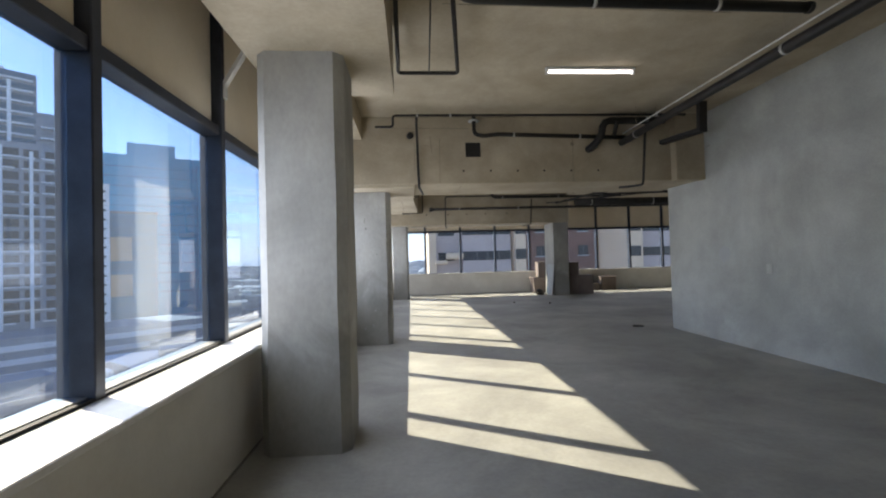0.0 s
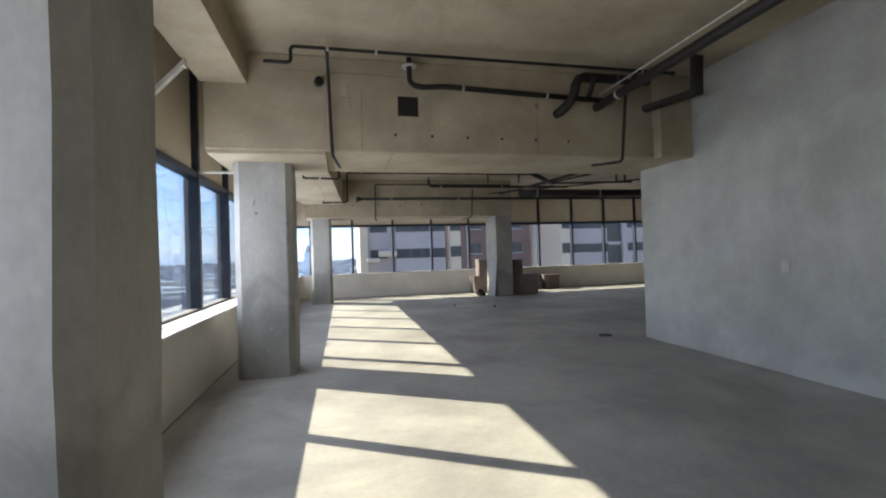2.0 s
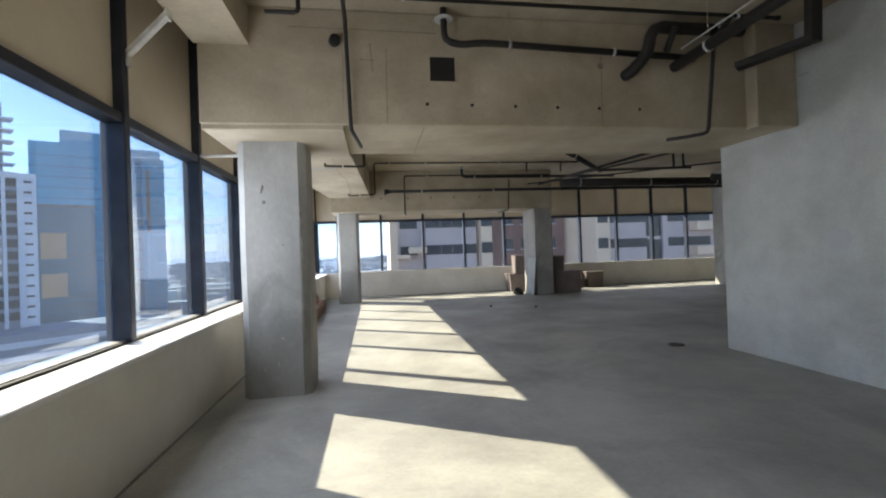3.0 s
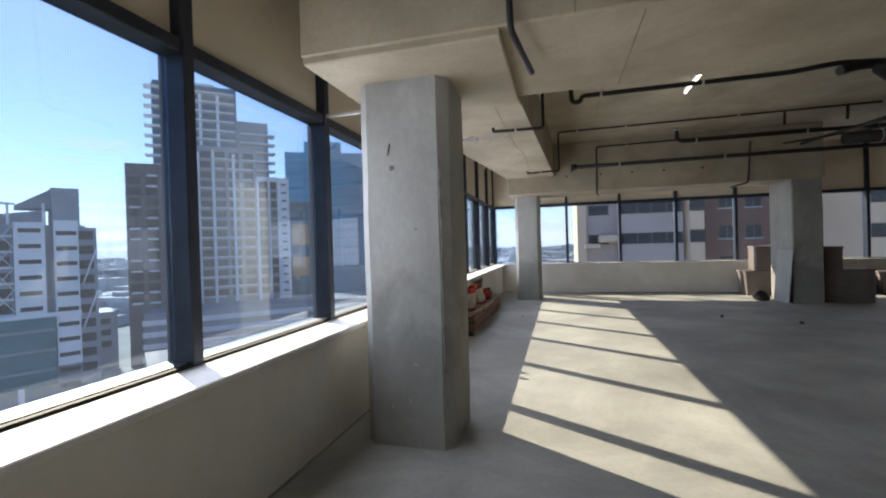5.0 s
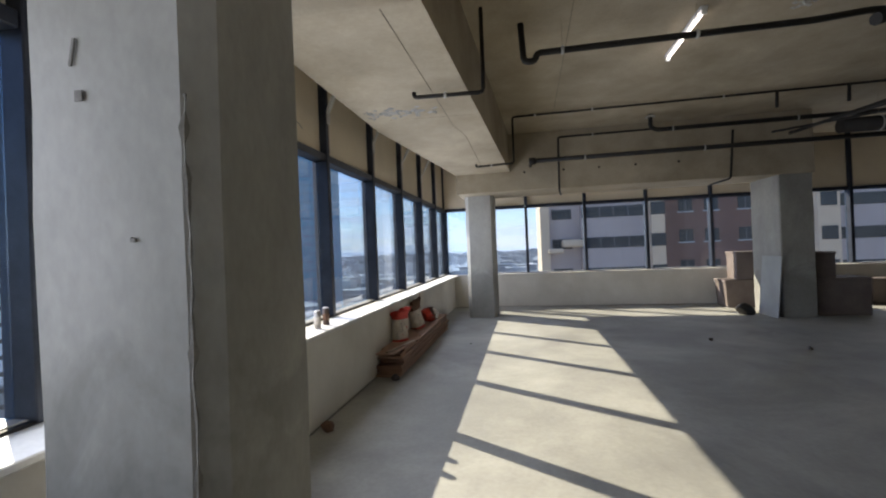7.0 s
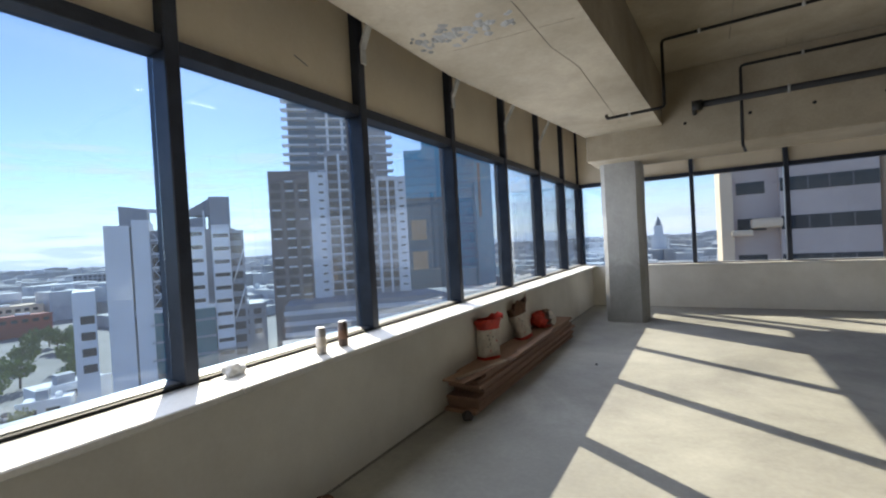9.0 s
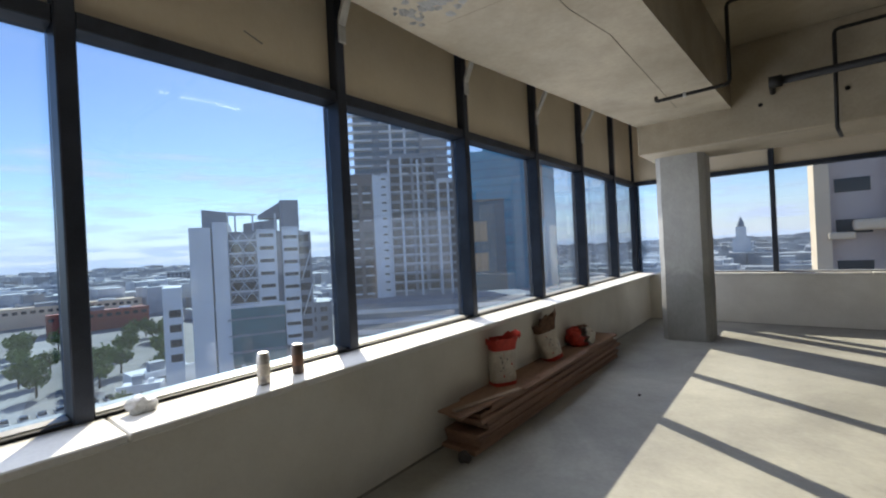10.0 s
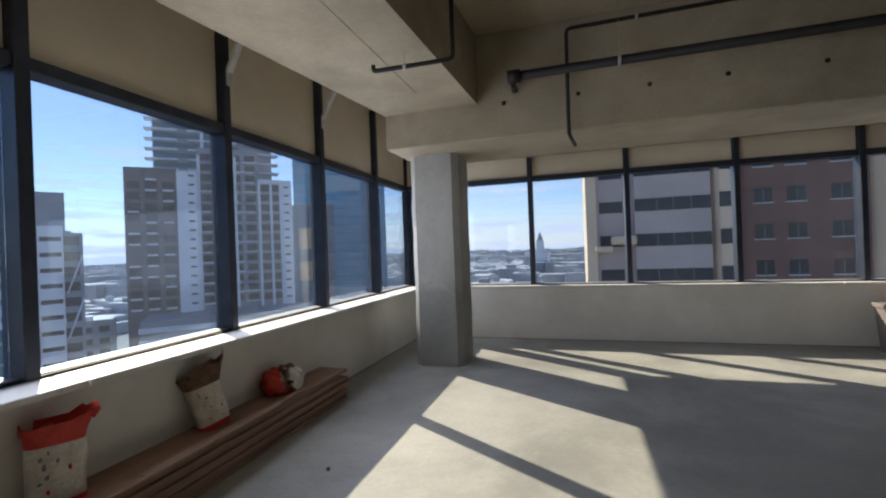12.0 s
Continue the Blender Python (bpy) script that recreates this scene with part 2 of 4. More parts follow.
# ---- shell ----
CEIL, SILL, HEAD, BACK, WEST = 3.93, 0.865, 2.60, 17.72, -1.5
EAST, SOUTH = 16.0, -6.0
solid("floor", boxed(-1.24, EAST, SOUTH, BACK - 0.2, -0.3, 0), M_FLOOR, "bare stained grey concrete floor slab", "floor")
solid("ceiling", boxed(-1.0, EAST, SOUTH, BACK - 0.25, CEIL, CEIL + 0.3), M_SOFFIT, "raw cast concrete ceiling slab with stains", "ceiling")
solid("wall_west", boxed(-1.5, -1.24, SOUTH, BACK - 0.2, -0.3, SILL - 0.037), M_PARAPET, "cream plastered low wall under the windows", "wall")
solid("wall_north", boxed(-1.5, EAST, BACK - 0.2, BACK + 0.05, -0.3, SILL - 0.037), M_PARAPET, "white plastered low wall under the windows", "wall")
solid("wall_core", prism([(5.27, SOUTH), (5.52, SOUTH), (5.52, 7.27), (EAST, 7.27), (EAST, 7.52), (5.27, 7.52)], 0, CEIL), M_WALL, "plain grey rendered wall of the building core", "wall")
solid("wall_south", boxed(-1.24, 5.27, SOUTH - 0.25, SOUTH, 0, CEIL), M_WALL, "plain grey rendered end wall", "wall")
solid("wall_east", boxed(EAST, EAST + 0.25, 7.27, BACK + 0.05, 0, CEIL), M_WALL, "plain grey rendered end wall", "wall")
# upstands and roof slab: added out of view to keep sky light out
solid("upstand", boxed(-1.75, -1.62, SOUTH, BACK + 0.2, HEAD + 0.4, CEIL + 0.3), M_SOFFIT, "unseen concrete edge added behind the facade panels", "wall")
solid("upstand", boxed(-1.62, EAST, BACK + 0.17, BACK + 0.3, HEAD + 0.4, CEIL + 0.3), M_SOFFIT, "unseen concrete edge added behind the facade panels", "wall")
solid("roof_slab", boxed(-1.75, EAST + 0.25, SOUTH - 0.25, BACK + 0.3, CEIL + 0.3, CEIL + 0.5), M_SOFFIT, "unseen concrete slab added above the ceiling", "ceiling")

solid("trim_joint_and_shade", boxed(-1.242, -1.222, SOUTH, BACK - 0.21, -0.01, 0.007), M_MARK, "dark strip for dusty joint and painted shade along the low wall", "trim")

# shade at the back wall's foot, put in as a second dark strip
solid("trim_joint_and_shade", boxed(-1.22, EAST - 0.01, BACK - 0.222, BACK - 0.202, -0.01, 0.007), M_MARK, "dark strip for dusty joint and painted shade along the low wall", "trim")

# dropped soffits along the glass
solid("soffit", boxed(-1.2, -0.04, SOUTH, 3.62, 3.2, CEIL), M_SOFFIT, "low concrete soffit along the windows", "soffit")
solid("soffit", boxed(-1.18, -0.68, 3.62, 6.53, 3.545, CEIL), M_SOFFIT, "narrow concrete soffit along the windows", "soffit")
solid("soffit", prism([(-1.17, 7.85), (0.03, 7.85), (0.40, 15.2), (-0.75, 15.2), (-1.19, 11.4)], 3.15, CEIL), M_SOFFIT, "wide concrete soffit along the windows", "soffit")

# deep beams
solid("beam", soften(boxed(-1.15, 5.27, 6.53, 7.82, 2.78, CEIL), 0.012), M_SOFFIT, "deep cast concrete beam with bolt holes", "beam")
solid("beam_step", soften(boxed(-1.14, 0.19, 6.545, 7.86, 2.73, 2.79), 0.01), M_SOFFIT, "concrete pad over the column", "beam")
solid("beam_nib", soften(boxed(4.74, 5.265, 6.38, 6.54, 2.765, CEIL), 0.01), M_SOFFIT, "concrete nib on the beam beside the wall", "beam")
solid("beam", soften(boxed(-0.75, 6.05, 15.2, 16.35, 2.74, CEIL), 0.012), M_SOFFIT, "deep cast concrete beam beside the back windows", "beam")
solid("soffit", boxed(-0.75, 6.05, 16.35, BACK - 0.035, 2.99, CEIL), M_SOFFIT, "concrete soffit above the back windows", "soffit")


def groove(points, width, label="fine dark line drawn for formwork joints and one shadow line"):
    """A thin dark line along a polyline on a concrete face."""
    bm = bmesh.new()
    for a, b in zip(points, points[1:]):
        tube([a, b], width, 5, bm=bm)
    return solid("trim_dark_line", bm, M_JOINT, label, "joint")


for x in (0.62, 2.95):
    groove([(x, 6.531, 2.79), (x + 0.01, 6.531, 3.55)], 0.004)
# shadow line near the beam's top, drawn as a dark groove
groove([(-0.3, 6.531, 3.74), (1.15, 6.531, 3.73)], 0.004)
groove([(0.19, 6.531, 3.0), (0.20, 6.531, 3.5)], 0.003)
groove([(-0.22, 8.6, 3.151), (-0.19, 11.4, 3.151), (-0.10, 12.0, 3.151), (-0.12, 14.6, 3.151)], 0.005)
groove([(-0.9, 10.95, 3.151), (0.1, 11.02, 3.151)], 0.003)
groove([(1.0, 6.6, 2.781), (1.0, 7.8, 2.781)], 0.004)
groove([(0.45, 3.2, 3.929), (3.4, 3.28, 3.929)], 0.004)
groove([(1.2, 8.0, 3.929), (1.25, 14.4, 3.929)], 0.004)


# pencilled mark and stains on the beam
groove([(0.47, 6.531, 3.60), (0.49, 6.531, 3.32)], 0.005, "faint pencilled mark on the beam")
groove([(0.36, 6.531, 3.44), (0.51, 6.531, 3.43)], 0.004, "faint pencilled mark on the beam")


def column(x0, x1, y0, y1, top, label, c=0.075):
    bm = prism([(x0 + c, y0), (x1 - c, y0), (x1, y0 + c), (x1, y1 - c), (x1 - c, y1), (x0 + c, y1), (x0, y1 - c), (x0, y0 + c)], 0, top)
    cuts = bmesh.ops.bisect_plane
    for k in range(1, 8):
        cuts(bm, geom=bm.verts[:] + bm.edges[:] + bm.faces[:], plane_co=(0, 0, top * k / 8), plane_no=(0, 0, 1))
    for v in bm.verts:
        n = noise.noise_vector(v.co * 1.9) * 0.012
        v.co.x += n.x
        v.co.y += n.y
    return solid("column", bm, M_COLUMN, label, "column", "structure", "concrete columns")


column(-1.11, -0.42, 2.64, 3.28, 3.2, "grey concrete column beside the window sill")
column(-0.97, -0.27, 6.99, 7.62, 2.73, "grey concrete column with chipped edge and scratches")
column(-0.65, 0.0, 15.67, 16.3, 2.75, "grey concrete column at the corner of the room")
column(5.46, 6.04, 15.26, 16.34, 2.75, "grey concrete column with a board leaning on it", 0.016)
column(12.3, 12.95, 15.26, 15.95, CEIL, "grey concrete column at the far end")

# ---- window walls ----
def window_wall(name, count, first, pitch, place, label, low, high, tall, glass):
    """A run of glazing. place(u) gives the pose of a frame in which x runs along the glass and y points out of the room."""
    wall = tagged(new(name), label, "window", "", "structure")
    mull = mesh_of("mullion", soften(boxed(-0.038, 0.038, -0.034, 0.15, low - 0.02, tall), 0.006), M_FRAME)
    for k in range(count):
        piece("mullion", mull, wall, place(first + pitch * k))
    w = pitch - 0.08
    pane = mesh_of("pane", boxed(-w / 2, w / 2, 0.085, 0.097, low + 0.02, HEAD), glass)
    panel = mesh_of("spandrel_panel", soften(boxed(-w / 2, w / 2, 0.045, 0.075, HEAD + 0.075, tall), 0.005), M_SPANDREL)
    rail = mesh_of("head_rail", soften(boxed(-w / 2, w / 2, -0.02, 0.13, HEAD - 0.005, HEAD + 0.075), 0.005), M_FRAME)
    sill_rail = mesh_of("bottom_rail", soften(boxed(-w / 2, w / 2, 0.004, 0.16, low - 0.06, low + 0.02), 0.004), M_RAIL)
    seal = mesh_of("gasket", boxed(-w / 2, w / 2, -0.032, 0.004, low - 0.03, low + 0.014), M_GASKET)
    for k in range(count - 1):
        m = place(first + pitch * (k + 0.5))
        for n, me in (("spandrel_panel", panel), ("head_rail", rail), ("bottom_rail", sill_rail), ("gasket", seal)):
            piece(n, me, wall, m)
        g = piece("pane", pane, wall, m)
        g.visible_shadow = False
    return wall


window_wall("window_1", 16, -4.57, 1.5, lambda u: pose(WEST, u, 0, 0, 0, 90), "floor-wide ribbon of dark framed glass panes", SILL, HEAD, CEIL + 0.2, M_PANE)
window_wall("window_2", 12, -0.79, 1.5, lambda u: pose(u, BACK, 0), "ribbon of dark framed glass panes at the back", SILL, HEAD, CEIL + 0.2, M_PANE_NORTH)
solid("window_3", soften(boxed(-1.6, -1.5, BACK, BACK + 0.1, SILL - 0.02, CEIL + 0.2), 0.006), M_FRAME, "dark corner post where the glass walls meet", "window")
corner = new("window_4", mesh_of("corner_pane", boxed(-1.5, -0.83, BACK + 0.085, BACK + 0.097, SILL, HEAD), M_PANE))
corner.visible_shadow = False
tagged(corner, "narrow clear glass pane beside the corner post", "window", "", "structure")
edge_pane = new("window_5", mesh_of("edge_pane", boxed(-1.597, -1.585, 17.94 - 0.04, BACK, SILL, HEAD), M_PANE))
tagged(edge_pane, "narrow clear glass strip at the corner", "window", "", "structure")
solid("trim_corner_head", boxed(-1.5, -0.83, BACK + 0.012, BACK + 0.13, HEAD - 0.005, HEAD + 0.075), M_FRAME, "dark head rail of the corner pane", "trim")
solid("trim_corner_panel", boxed(-1.5, -0.83, BACK + 0.045, BACK + 0.075, HEAD + 0.075, CEIL + 0.2), M_SPANDREL, "beige panel above the corner pane", "trim")
for k in range(8):
    y = SOUTH + k * 3.0
    solid("sill", soften(boxed(-1.466, -1.135, y + 0.003, min(y + 2.997, BACK - 0.23), SILL - 0.036, SILL), 0.006), M_SILL, "white painted window sill board", "sill")
for k in range(6):
    x = -1.14 + k * 3.0
    solid("sill", soften(boxed(x + 0.003 - (0.34 if k == 0 else 0), min(x + 2.997, EAST), BACK - 0.22, BACK - 0.034, SILL - 0.036, SILL), 0.006), M_SILL, "white painted sill board under the back windows", "sill")

# ---- brackets between facade and slab ----
def bracket(y, x1, z0, z1):
    th = thing("bracket", WEST, y, 0, "galvanised steel strut tying the mullion to the slab", "bracket", "facade brackets")
    dx = x1 - WEST
    run = Vector((dx, 0, z1 - z0))
    bm = bmesh.new()
    for y0, y1, lift, deep in ((-0.03, 0.03, 0.0, 0.006), (-0.03, -0.024, 0.006, 0.052), (0.024, 0.03, 0.006, 0.052)):
        low_a = Vector((0, 0, z0 + lift))
        vs = [bm.verts.new(p) for p in (low_a + Vector((0, y0, 0)), low_a + Vector((0, y1, 0)), low_a + run + Vector((0, y1, 0)), low_a + run + Vector((0, y0, 0)))]
        vs += [bm.verts.new(v.co + Vector((0, 0, deep))) for v in vs]
        for f in ((0, 1, 2, 3), (7, 6, 5, 4), (0, 4, 5, 1), (1, 5, 6, 2), (2, 6, 7, 3), (3, 7, 4, 0)):
            bm.faces.new([vs[i] for i in f])
    part("strut", bm, M_WHITE, th)
    part("shoe", soften(boxed(-0.004, 0.05, -0.03, 0.03, z0 - 0.03, z0 + 0.09), 0.004), M_WHITE, th)
    part("slab_plate", soften(boxed(dx - 0.012, dx + 0.006, -0.045, 0.045, z1 - 0.02, z1 + 0.10), 0.003), M_WHITE, th)
    return th


for k in range(1, 15):
    y = -4.57 + 1.5 * k
    if y < 3.2:
        bracket(y + 0.03, -1.21, 2.96, 3.44)
    elif y < 6.4:
        bracket(y + 0.03, -1.15, 3.10, 3.485)
    elif y > 8.5 and y < 15:
        edge_x = -1.19 if y < 11.4 else min(-1.0, -1.19 + (y - 11.4) * 0.1158)
        bracket(y + 0.02, edge_x, 3.05, min(3.05 + (edge_x - WEST) * 2.1, 3.95))
tie = thing("tie_bar", WEST, 7.43, 2.66, "thin steel bar tying the window frame to the column", "bracket")
part("bar", soften(boxed(0, 0.54, -0.012, 0.012, 0, 0.03), 0.003), M_GALV, tie)


# ---- pipes under the ceiling ----
def pipe_run(name, points, radius, label, group="sprinkler pipes", mat=None, clamps=(), flange=None, ends=True):
    th = thing(name, 0, 0, 0, label, "pipe", group)
    part("pipe", tube(points, radius), mat or M_PIPE, th)
    pts = [Vector(p) for p in points]
    for i, f in clamps:
        a, b = pts[i], pts[i + 1]
        d = (b - a).normalized()
        p = a.lerp(b, f)
        cl = part("clamp", tube([p - d * 0.014, p + d * 0.014], radius + 0.008, 12), M_CLAMP, th, "pale steel clamp")
        rod_top = CEIL
        part("rod", tube([p + Vector((0, 0, radius)), Vector((p.x, p.y, rod_top))], 0.003, 6), M_SOFFIT, cl, "thin hanger rod")
    if flange:
        p = Vector(flange)
        part("flange", lathe([(0.09, 0), (0.095, 0.012), (0.07, 0.03), (0.05, 0.035)], 18, at=p - Vector((0, 0, 0.03))), M_CLAMP, th, "patch of pale filler round the pipe")
    if ends:
        p, d = pts[-1], (pts[-1] - pts[-2]).normalized()
        part("end_cap", tube([p - d * 0.03, p + d * 0.012], radius + 0.006, 10), mat or M_PIPE, th)
    return th


PIPE_BLACK = "black painted steel pipe hung under the ceiling"
# bay before the deep beam
pipe_run("sprinkler_pipe", [(-0.42, 6.05, 3.62), (-0.14, 6.05, 3.62), (-0.14, 6.05, 3.80), (4.7, 6.05, 3.80)], 0.019, PIPE_BLACK, clamps=((2, 0.08), (2, 0.19), (2, 0.9)))
pipe_run("sprinkler_pipe", [(0.24, 6.08, 3.80), (0.24, 6.42, 3.76), (0.26, 6.48, 2.72), (0.34, 7.1, 2.70)], 0.02, "black drop pipe down the face of the beam", ends=False)
pipe_run("sprinkler_pipe", [(4.16, 6.08, 3.79), (4.16, 6.3, 3.7), (4.16, 6.44, 2.70), (4.02, 6.62, 2.70), (3.90, 6.78, 2.71)], 0.021, "black drop pipe down the face of the beam", ends=False)
pipe_run("drain_pipe", [(1.21, 6.42, CEIL), (1.21, 6.40, 3.60), (1.36, 6.40, 3.56), (1.6, 6.40, 3.59), (4.0, 6.42, 3.52)], 0.034, "black waste pipe bent along the beam", clamps=((3, 0.12), (3, 0.6)), flange=(1.21, 6.42, 3.84))
pipe_run("drain_pipe", [(4.5, 6.3, 3.78), (3.42, 6.3, 3.78), (3.38, 6.32, 3.50), (3.26, 6.45, 3.36), (3.24, 6.54, 3.35)], 0.062, "thick black waste pipe turning into the beam", ends=False, clamps=((0, 0.3),))
pipe_run("drain_pipe", [(3.62, 6.2, 3.74), (3.62, 6.35, 3.55)], 0.035, "short black branch pipe", ends=False)
pipe_run("main_pipe", [(3.84, 6.56, 3.46), (3.86, 4.4, 3.50), (3.90, 1.5, 3.54), (3.95, -5.9, 3.58)], 0.058, "thick black main pipe along the wall", clamps=((0, 0.25), (1, 0.42), (2, 0.2)))
pipe_run("conduit", [(3.76, 6.3, 3.56), (3.78, 4.4, 3.585), (3.82, 1.5, 3.62), (3.87, -5.9, 3.66)], 0.009, "thin pale conduit laid on the main pipe", mat=M_GALV)
pipe_run("sprinkler_pipe", [(0.02, 2.3, 3.74), (0.0, 4.22, 3.70), (0.70, 4.22, 3.70), (0.50, 2.75, 3.72)], 0.022, "black pipe bent into a U under the ceiling", ends=False)
pipe_run("sprinkler_pipe", [(0.30, 2.3, 3.76), (0.36, 4.2, 3.70)], 0.008, "thin black hanger wire", ends=False)
pipe_run("main_pipe", [(0.46, 2.72, 3.80), (0.62, 2.76, 3.72), (3.7, 2.72, 3.66)], 0.045, PIPE_BLACK, clamps=((1, 0.36), (1, 0.72)))
pipe_run("sprinkler_pipe", [(0.12, 6.52, 3.60), (0.14, 6.46, 3.60)], 0.055, "short black pipe stub out of the beam", ends=False)

duct = thing("cable_tray", 0, 0, 0, "dark steel cable tray bending up beside the wall", "cable tray")
def tray(a, b, w, h, parent):
    a, b = Vector(a), Vector(b)
    d = (b - a)
    q = d.to_track_quat("X", "Z").to_matrix().to_4x4()
    o = part("tray", soften(boxed(0, d.length, -w / 2, w / 2, -h / 2, h / 2), 0.008), M_DUCT, parent)
    o.matrix_basis = Matrix.Translation(a) @ q
    return o
tray((4.45, 6.34, 3.40), (4.82, 5.82, 3.47), 0.16, 0.07, duct)
tray((4.82, 5.80, 3.43), (4.82, 5.78, 3.92), 0.14, 0.08, duct)

# bay between the beams
pipe_run("main_pipe", [(0.42, 8.4, 3.08), (8.0, 8.42, 3.1)], 0.055, "thick black main pipe behind the beam", clamps=((0, 0.12), (0, 0.42), (0, 0.7)))
pipe_run("sprinkler_pipe", [(-0.36, 10.05, 3.12), (-0.36, 10.05, 3.07), (0.32, 10.1, 3.07), (0.32, 10.12, 3.90)], 0.02, "black branch pipe bent under the soffit", clamps=((1, 0.45),), ends=False)
pipe_run("drain_pipe", [(0.70, 10.6, CEIL), (0.72, 10.6, 3.52), (0.84, 10.6, 3.52), (0.86, 10.6, 3.60), (3.5, 10.7, 3.64), (4.1, 10.85, 3.74), (6.4, 11.5, 3.80)], 0.034, "black waste pipe with a trap bend", clamps=((3, 0.1), (3, 0.6)))
pipe_run("drain_pipe", [(4.05, 10.75, 3.60), (4.3, 10.85, 3.68), (5.6, 11.0, 3.70)], 0.06, "thick black waste pipe with open end", ends=False)
pipe_run("sprinkler_pipe", [(-0.14, 13.62, 3.06), (-0.14, 13.62, 3.01), (0.52, 13.72, 3.05), (0.52, 13.74, 3.87), (6.2, 13.7, 3.88)], 0.019, PIPE_BLACK, clamps=((1, 0.4), (3, 0.07), (3, 0.24), (3, 0.6)))
pipe_run("sprinkler_pipe", [(5.9, 15.0, 3.76), (1.40, 15.05, 3.76), (1.39, 15.1, 2.68), (1.45, 15.5, 2.64)], 0.02, PIPE_BLACK, ends=False, clamps=((0, 0.85),))
pipe_run("drain_pipe", [(3.05, 14.62, CEIL), (3.05, 14.62, 3.70), (3.15, 14.62, 3.64), (7.8, 14.6, 3.64)], 0.04, "black waste pipe dropping out of the ceiling", clamps=((2, 0.06), (2, 0.5)), flange=(3.05, 14.62, CEIL - 0.02))
back_main = pipe_run("main_pipe", [(0.86, 14.88, 3.28), (6.0, 14.85, 3.29), (12.2, 14.85, 3.30)], 0.045, "thick black main pipe in front of the beam", clamps=((0, 0.2), (0, 0.62)))
part("coupling", tube([(0.80, 14.88, 3.28), (0.93, 14.88, 3.28)], 0.068, 14), M_PIPE, back_main, "black grooved coupling")
part("coupling", tube([(0.83, 14.88, 3.28), (0.83, 15.19, 3.24)], 0.03, 10), M_PIPE, back_main)
pipe_run("sprinkler_pipe", [(4.58, 14.95, 3.6), (4.58, 15.12, 2.71), (4.38, 15.55, 2.66)], 0.02, "black drop pipe down the face of the beam", ends=False)
pipe_run("sprinkler_pipe", [(6.0, 12.2, 3.36), (8.1, 11.9, 3.36), (8.3, 11.9, 3.36)], 0.032, PIPE_BLACK)
for x in (7.85, 8.12):
    pipe_run("sprinkler_pipe", [(x, 11.9, 3.37), (x, 11.91, 3.74)], 0.026, "short black riser pipe", ends=False)
for x, y0 in ((4.7, 13.7), (5.7, 13.7)):
    pipe_run("sprinkler_pipe", [(x, y0, 3.88), (x, y0 + 0.02, 3.62)], 0.024, "short black riser pipe", ends=False)
pipe_run("main_pipe", [(4.2, 10.3, 3.44), (5.9, 12.1, 3.38), (6.1, 12.3, 3.38)], 0.06, "thick black pipe running slantwise", group="slanting pipes", clamps=((0, 0.3),))
pipe_run("sprinkler_pipe", [(5.5, 14.9, 3.44), (6.3, 10.4, 3.42)], 0.03, "black pipe running slantwise", group="slanting pipes")
pipe_run("sprinkler_pipe", [(5.7, 14.7, 3.5), (8.0, 9.0, 3.55)], 0.024, "black pipe running slantwise", group="slanting pipes")
pipe_run("conduit", [(5.0, 14.5, 3.4), (10.5, 10.5, 3.45)], 0.02, "thin black conduit running slantwise", group="slanting pipes")
pipe_run("air_duct", [(6.08, 14.55, 3.42), (11.9, 14.6, 3.44)], 0.13, "long dark round duct under the ceiling", group="ducts", mat=M_DUCT, clamps=((0, 0.1), (0, 0.5), (0, 0.9)))
pipe_run("air_duct", [(10.2, 13.4, 3.36), (15.8, 13.2, 3.36)], 0.10, "long dark round duct under the ceiling", group="ducts", mat=M_DUCT, clamps=((0, 0.1), (0, 0.5), (0, 0.9)))


# ---- lamps ----
def strip_lamp(cx, cy, along_x, label):
    th = thing("ceiling_lamp", cx, cy, CEIL, label, "lamp", "strip lamps", rz=0 if along_x else 90)
    part("body", soften(boxed(-0.59, 0.59, -0.035, 0.035, -0.035, 0.0), 0.004), M_WHITE, th)
    part("tube", tube([(-0.56, 0, -0.058), (0.56, 0, -0.058)], 0.013, 10), M_TUBE, th, "glowing white fluorescent tube")
    for sx in (-0.575, 0.575):
        part("socket", soften(boxed(sx - 0.012, sx + 0.012, -0.025, 0.025, -0.085, -0.03), 0.003), M_WHITE, th)


strip_lamp(2.47, 4.58, True, "lit white fluorescent strip lamp on the concrete ceiling")
strip_lamp(2.54, 11.3, False, "lit white fluorescent strip lamp on the concrete ceiling")

# ---- marks and fittings on the beam and walls ----
void = thing("wall_box", 1.20, 6.53, 3.36, "square dark opening cut in the beam face", "opening")
part("recess", boxed(-0.13, 0.13, -0.004, 0.004, -0.125, 0.125), M_HOLE, void)
frame_bm = bmesh.new()
for s in ((-0.148, -0.13, -0.012, 0.0, -0.145, 0.145), (0.13, 0.148, -0.012, 0.0, -0.145, 0.145), (-0.13, 0.13, -0.012, 0.0, 0.125, 0.145), (-0.13, 0.13, -0.012, 0.0, -0.145, -0.125)):
    box(frame_bm, *s)
part("rim", frame_bm, M_SOFFIT, void)
for i, x in enumerate((1.03, 1.50, 1.97, 2.44, 2.92, 3.4)):
    solid("bolt_hole", lathe([(0.018, 0), (0.015, 0.005)], 12), M_HOLE, "small dark tie hole in the beam face", "hole", "thing", "tie holes").matrix_basis = pose(x, 6.529, 3.0 - 0.004 * i, 90)
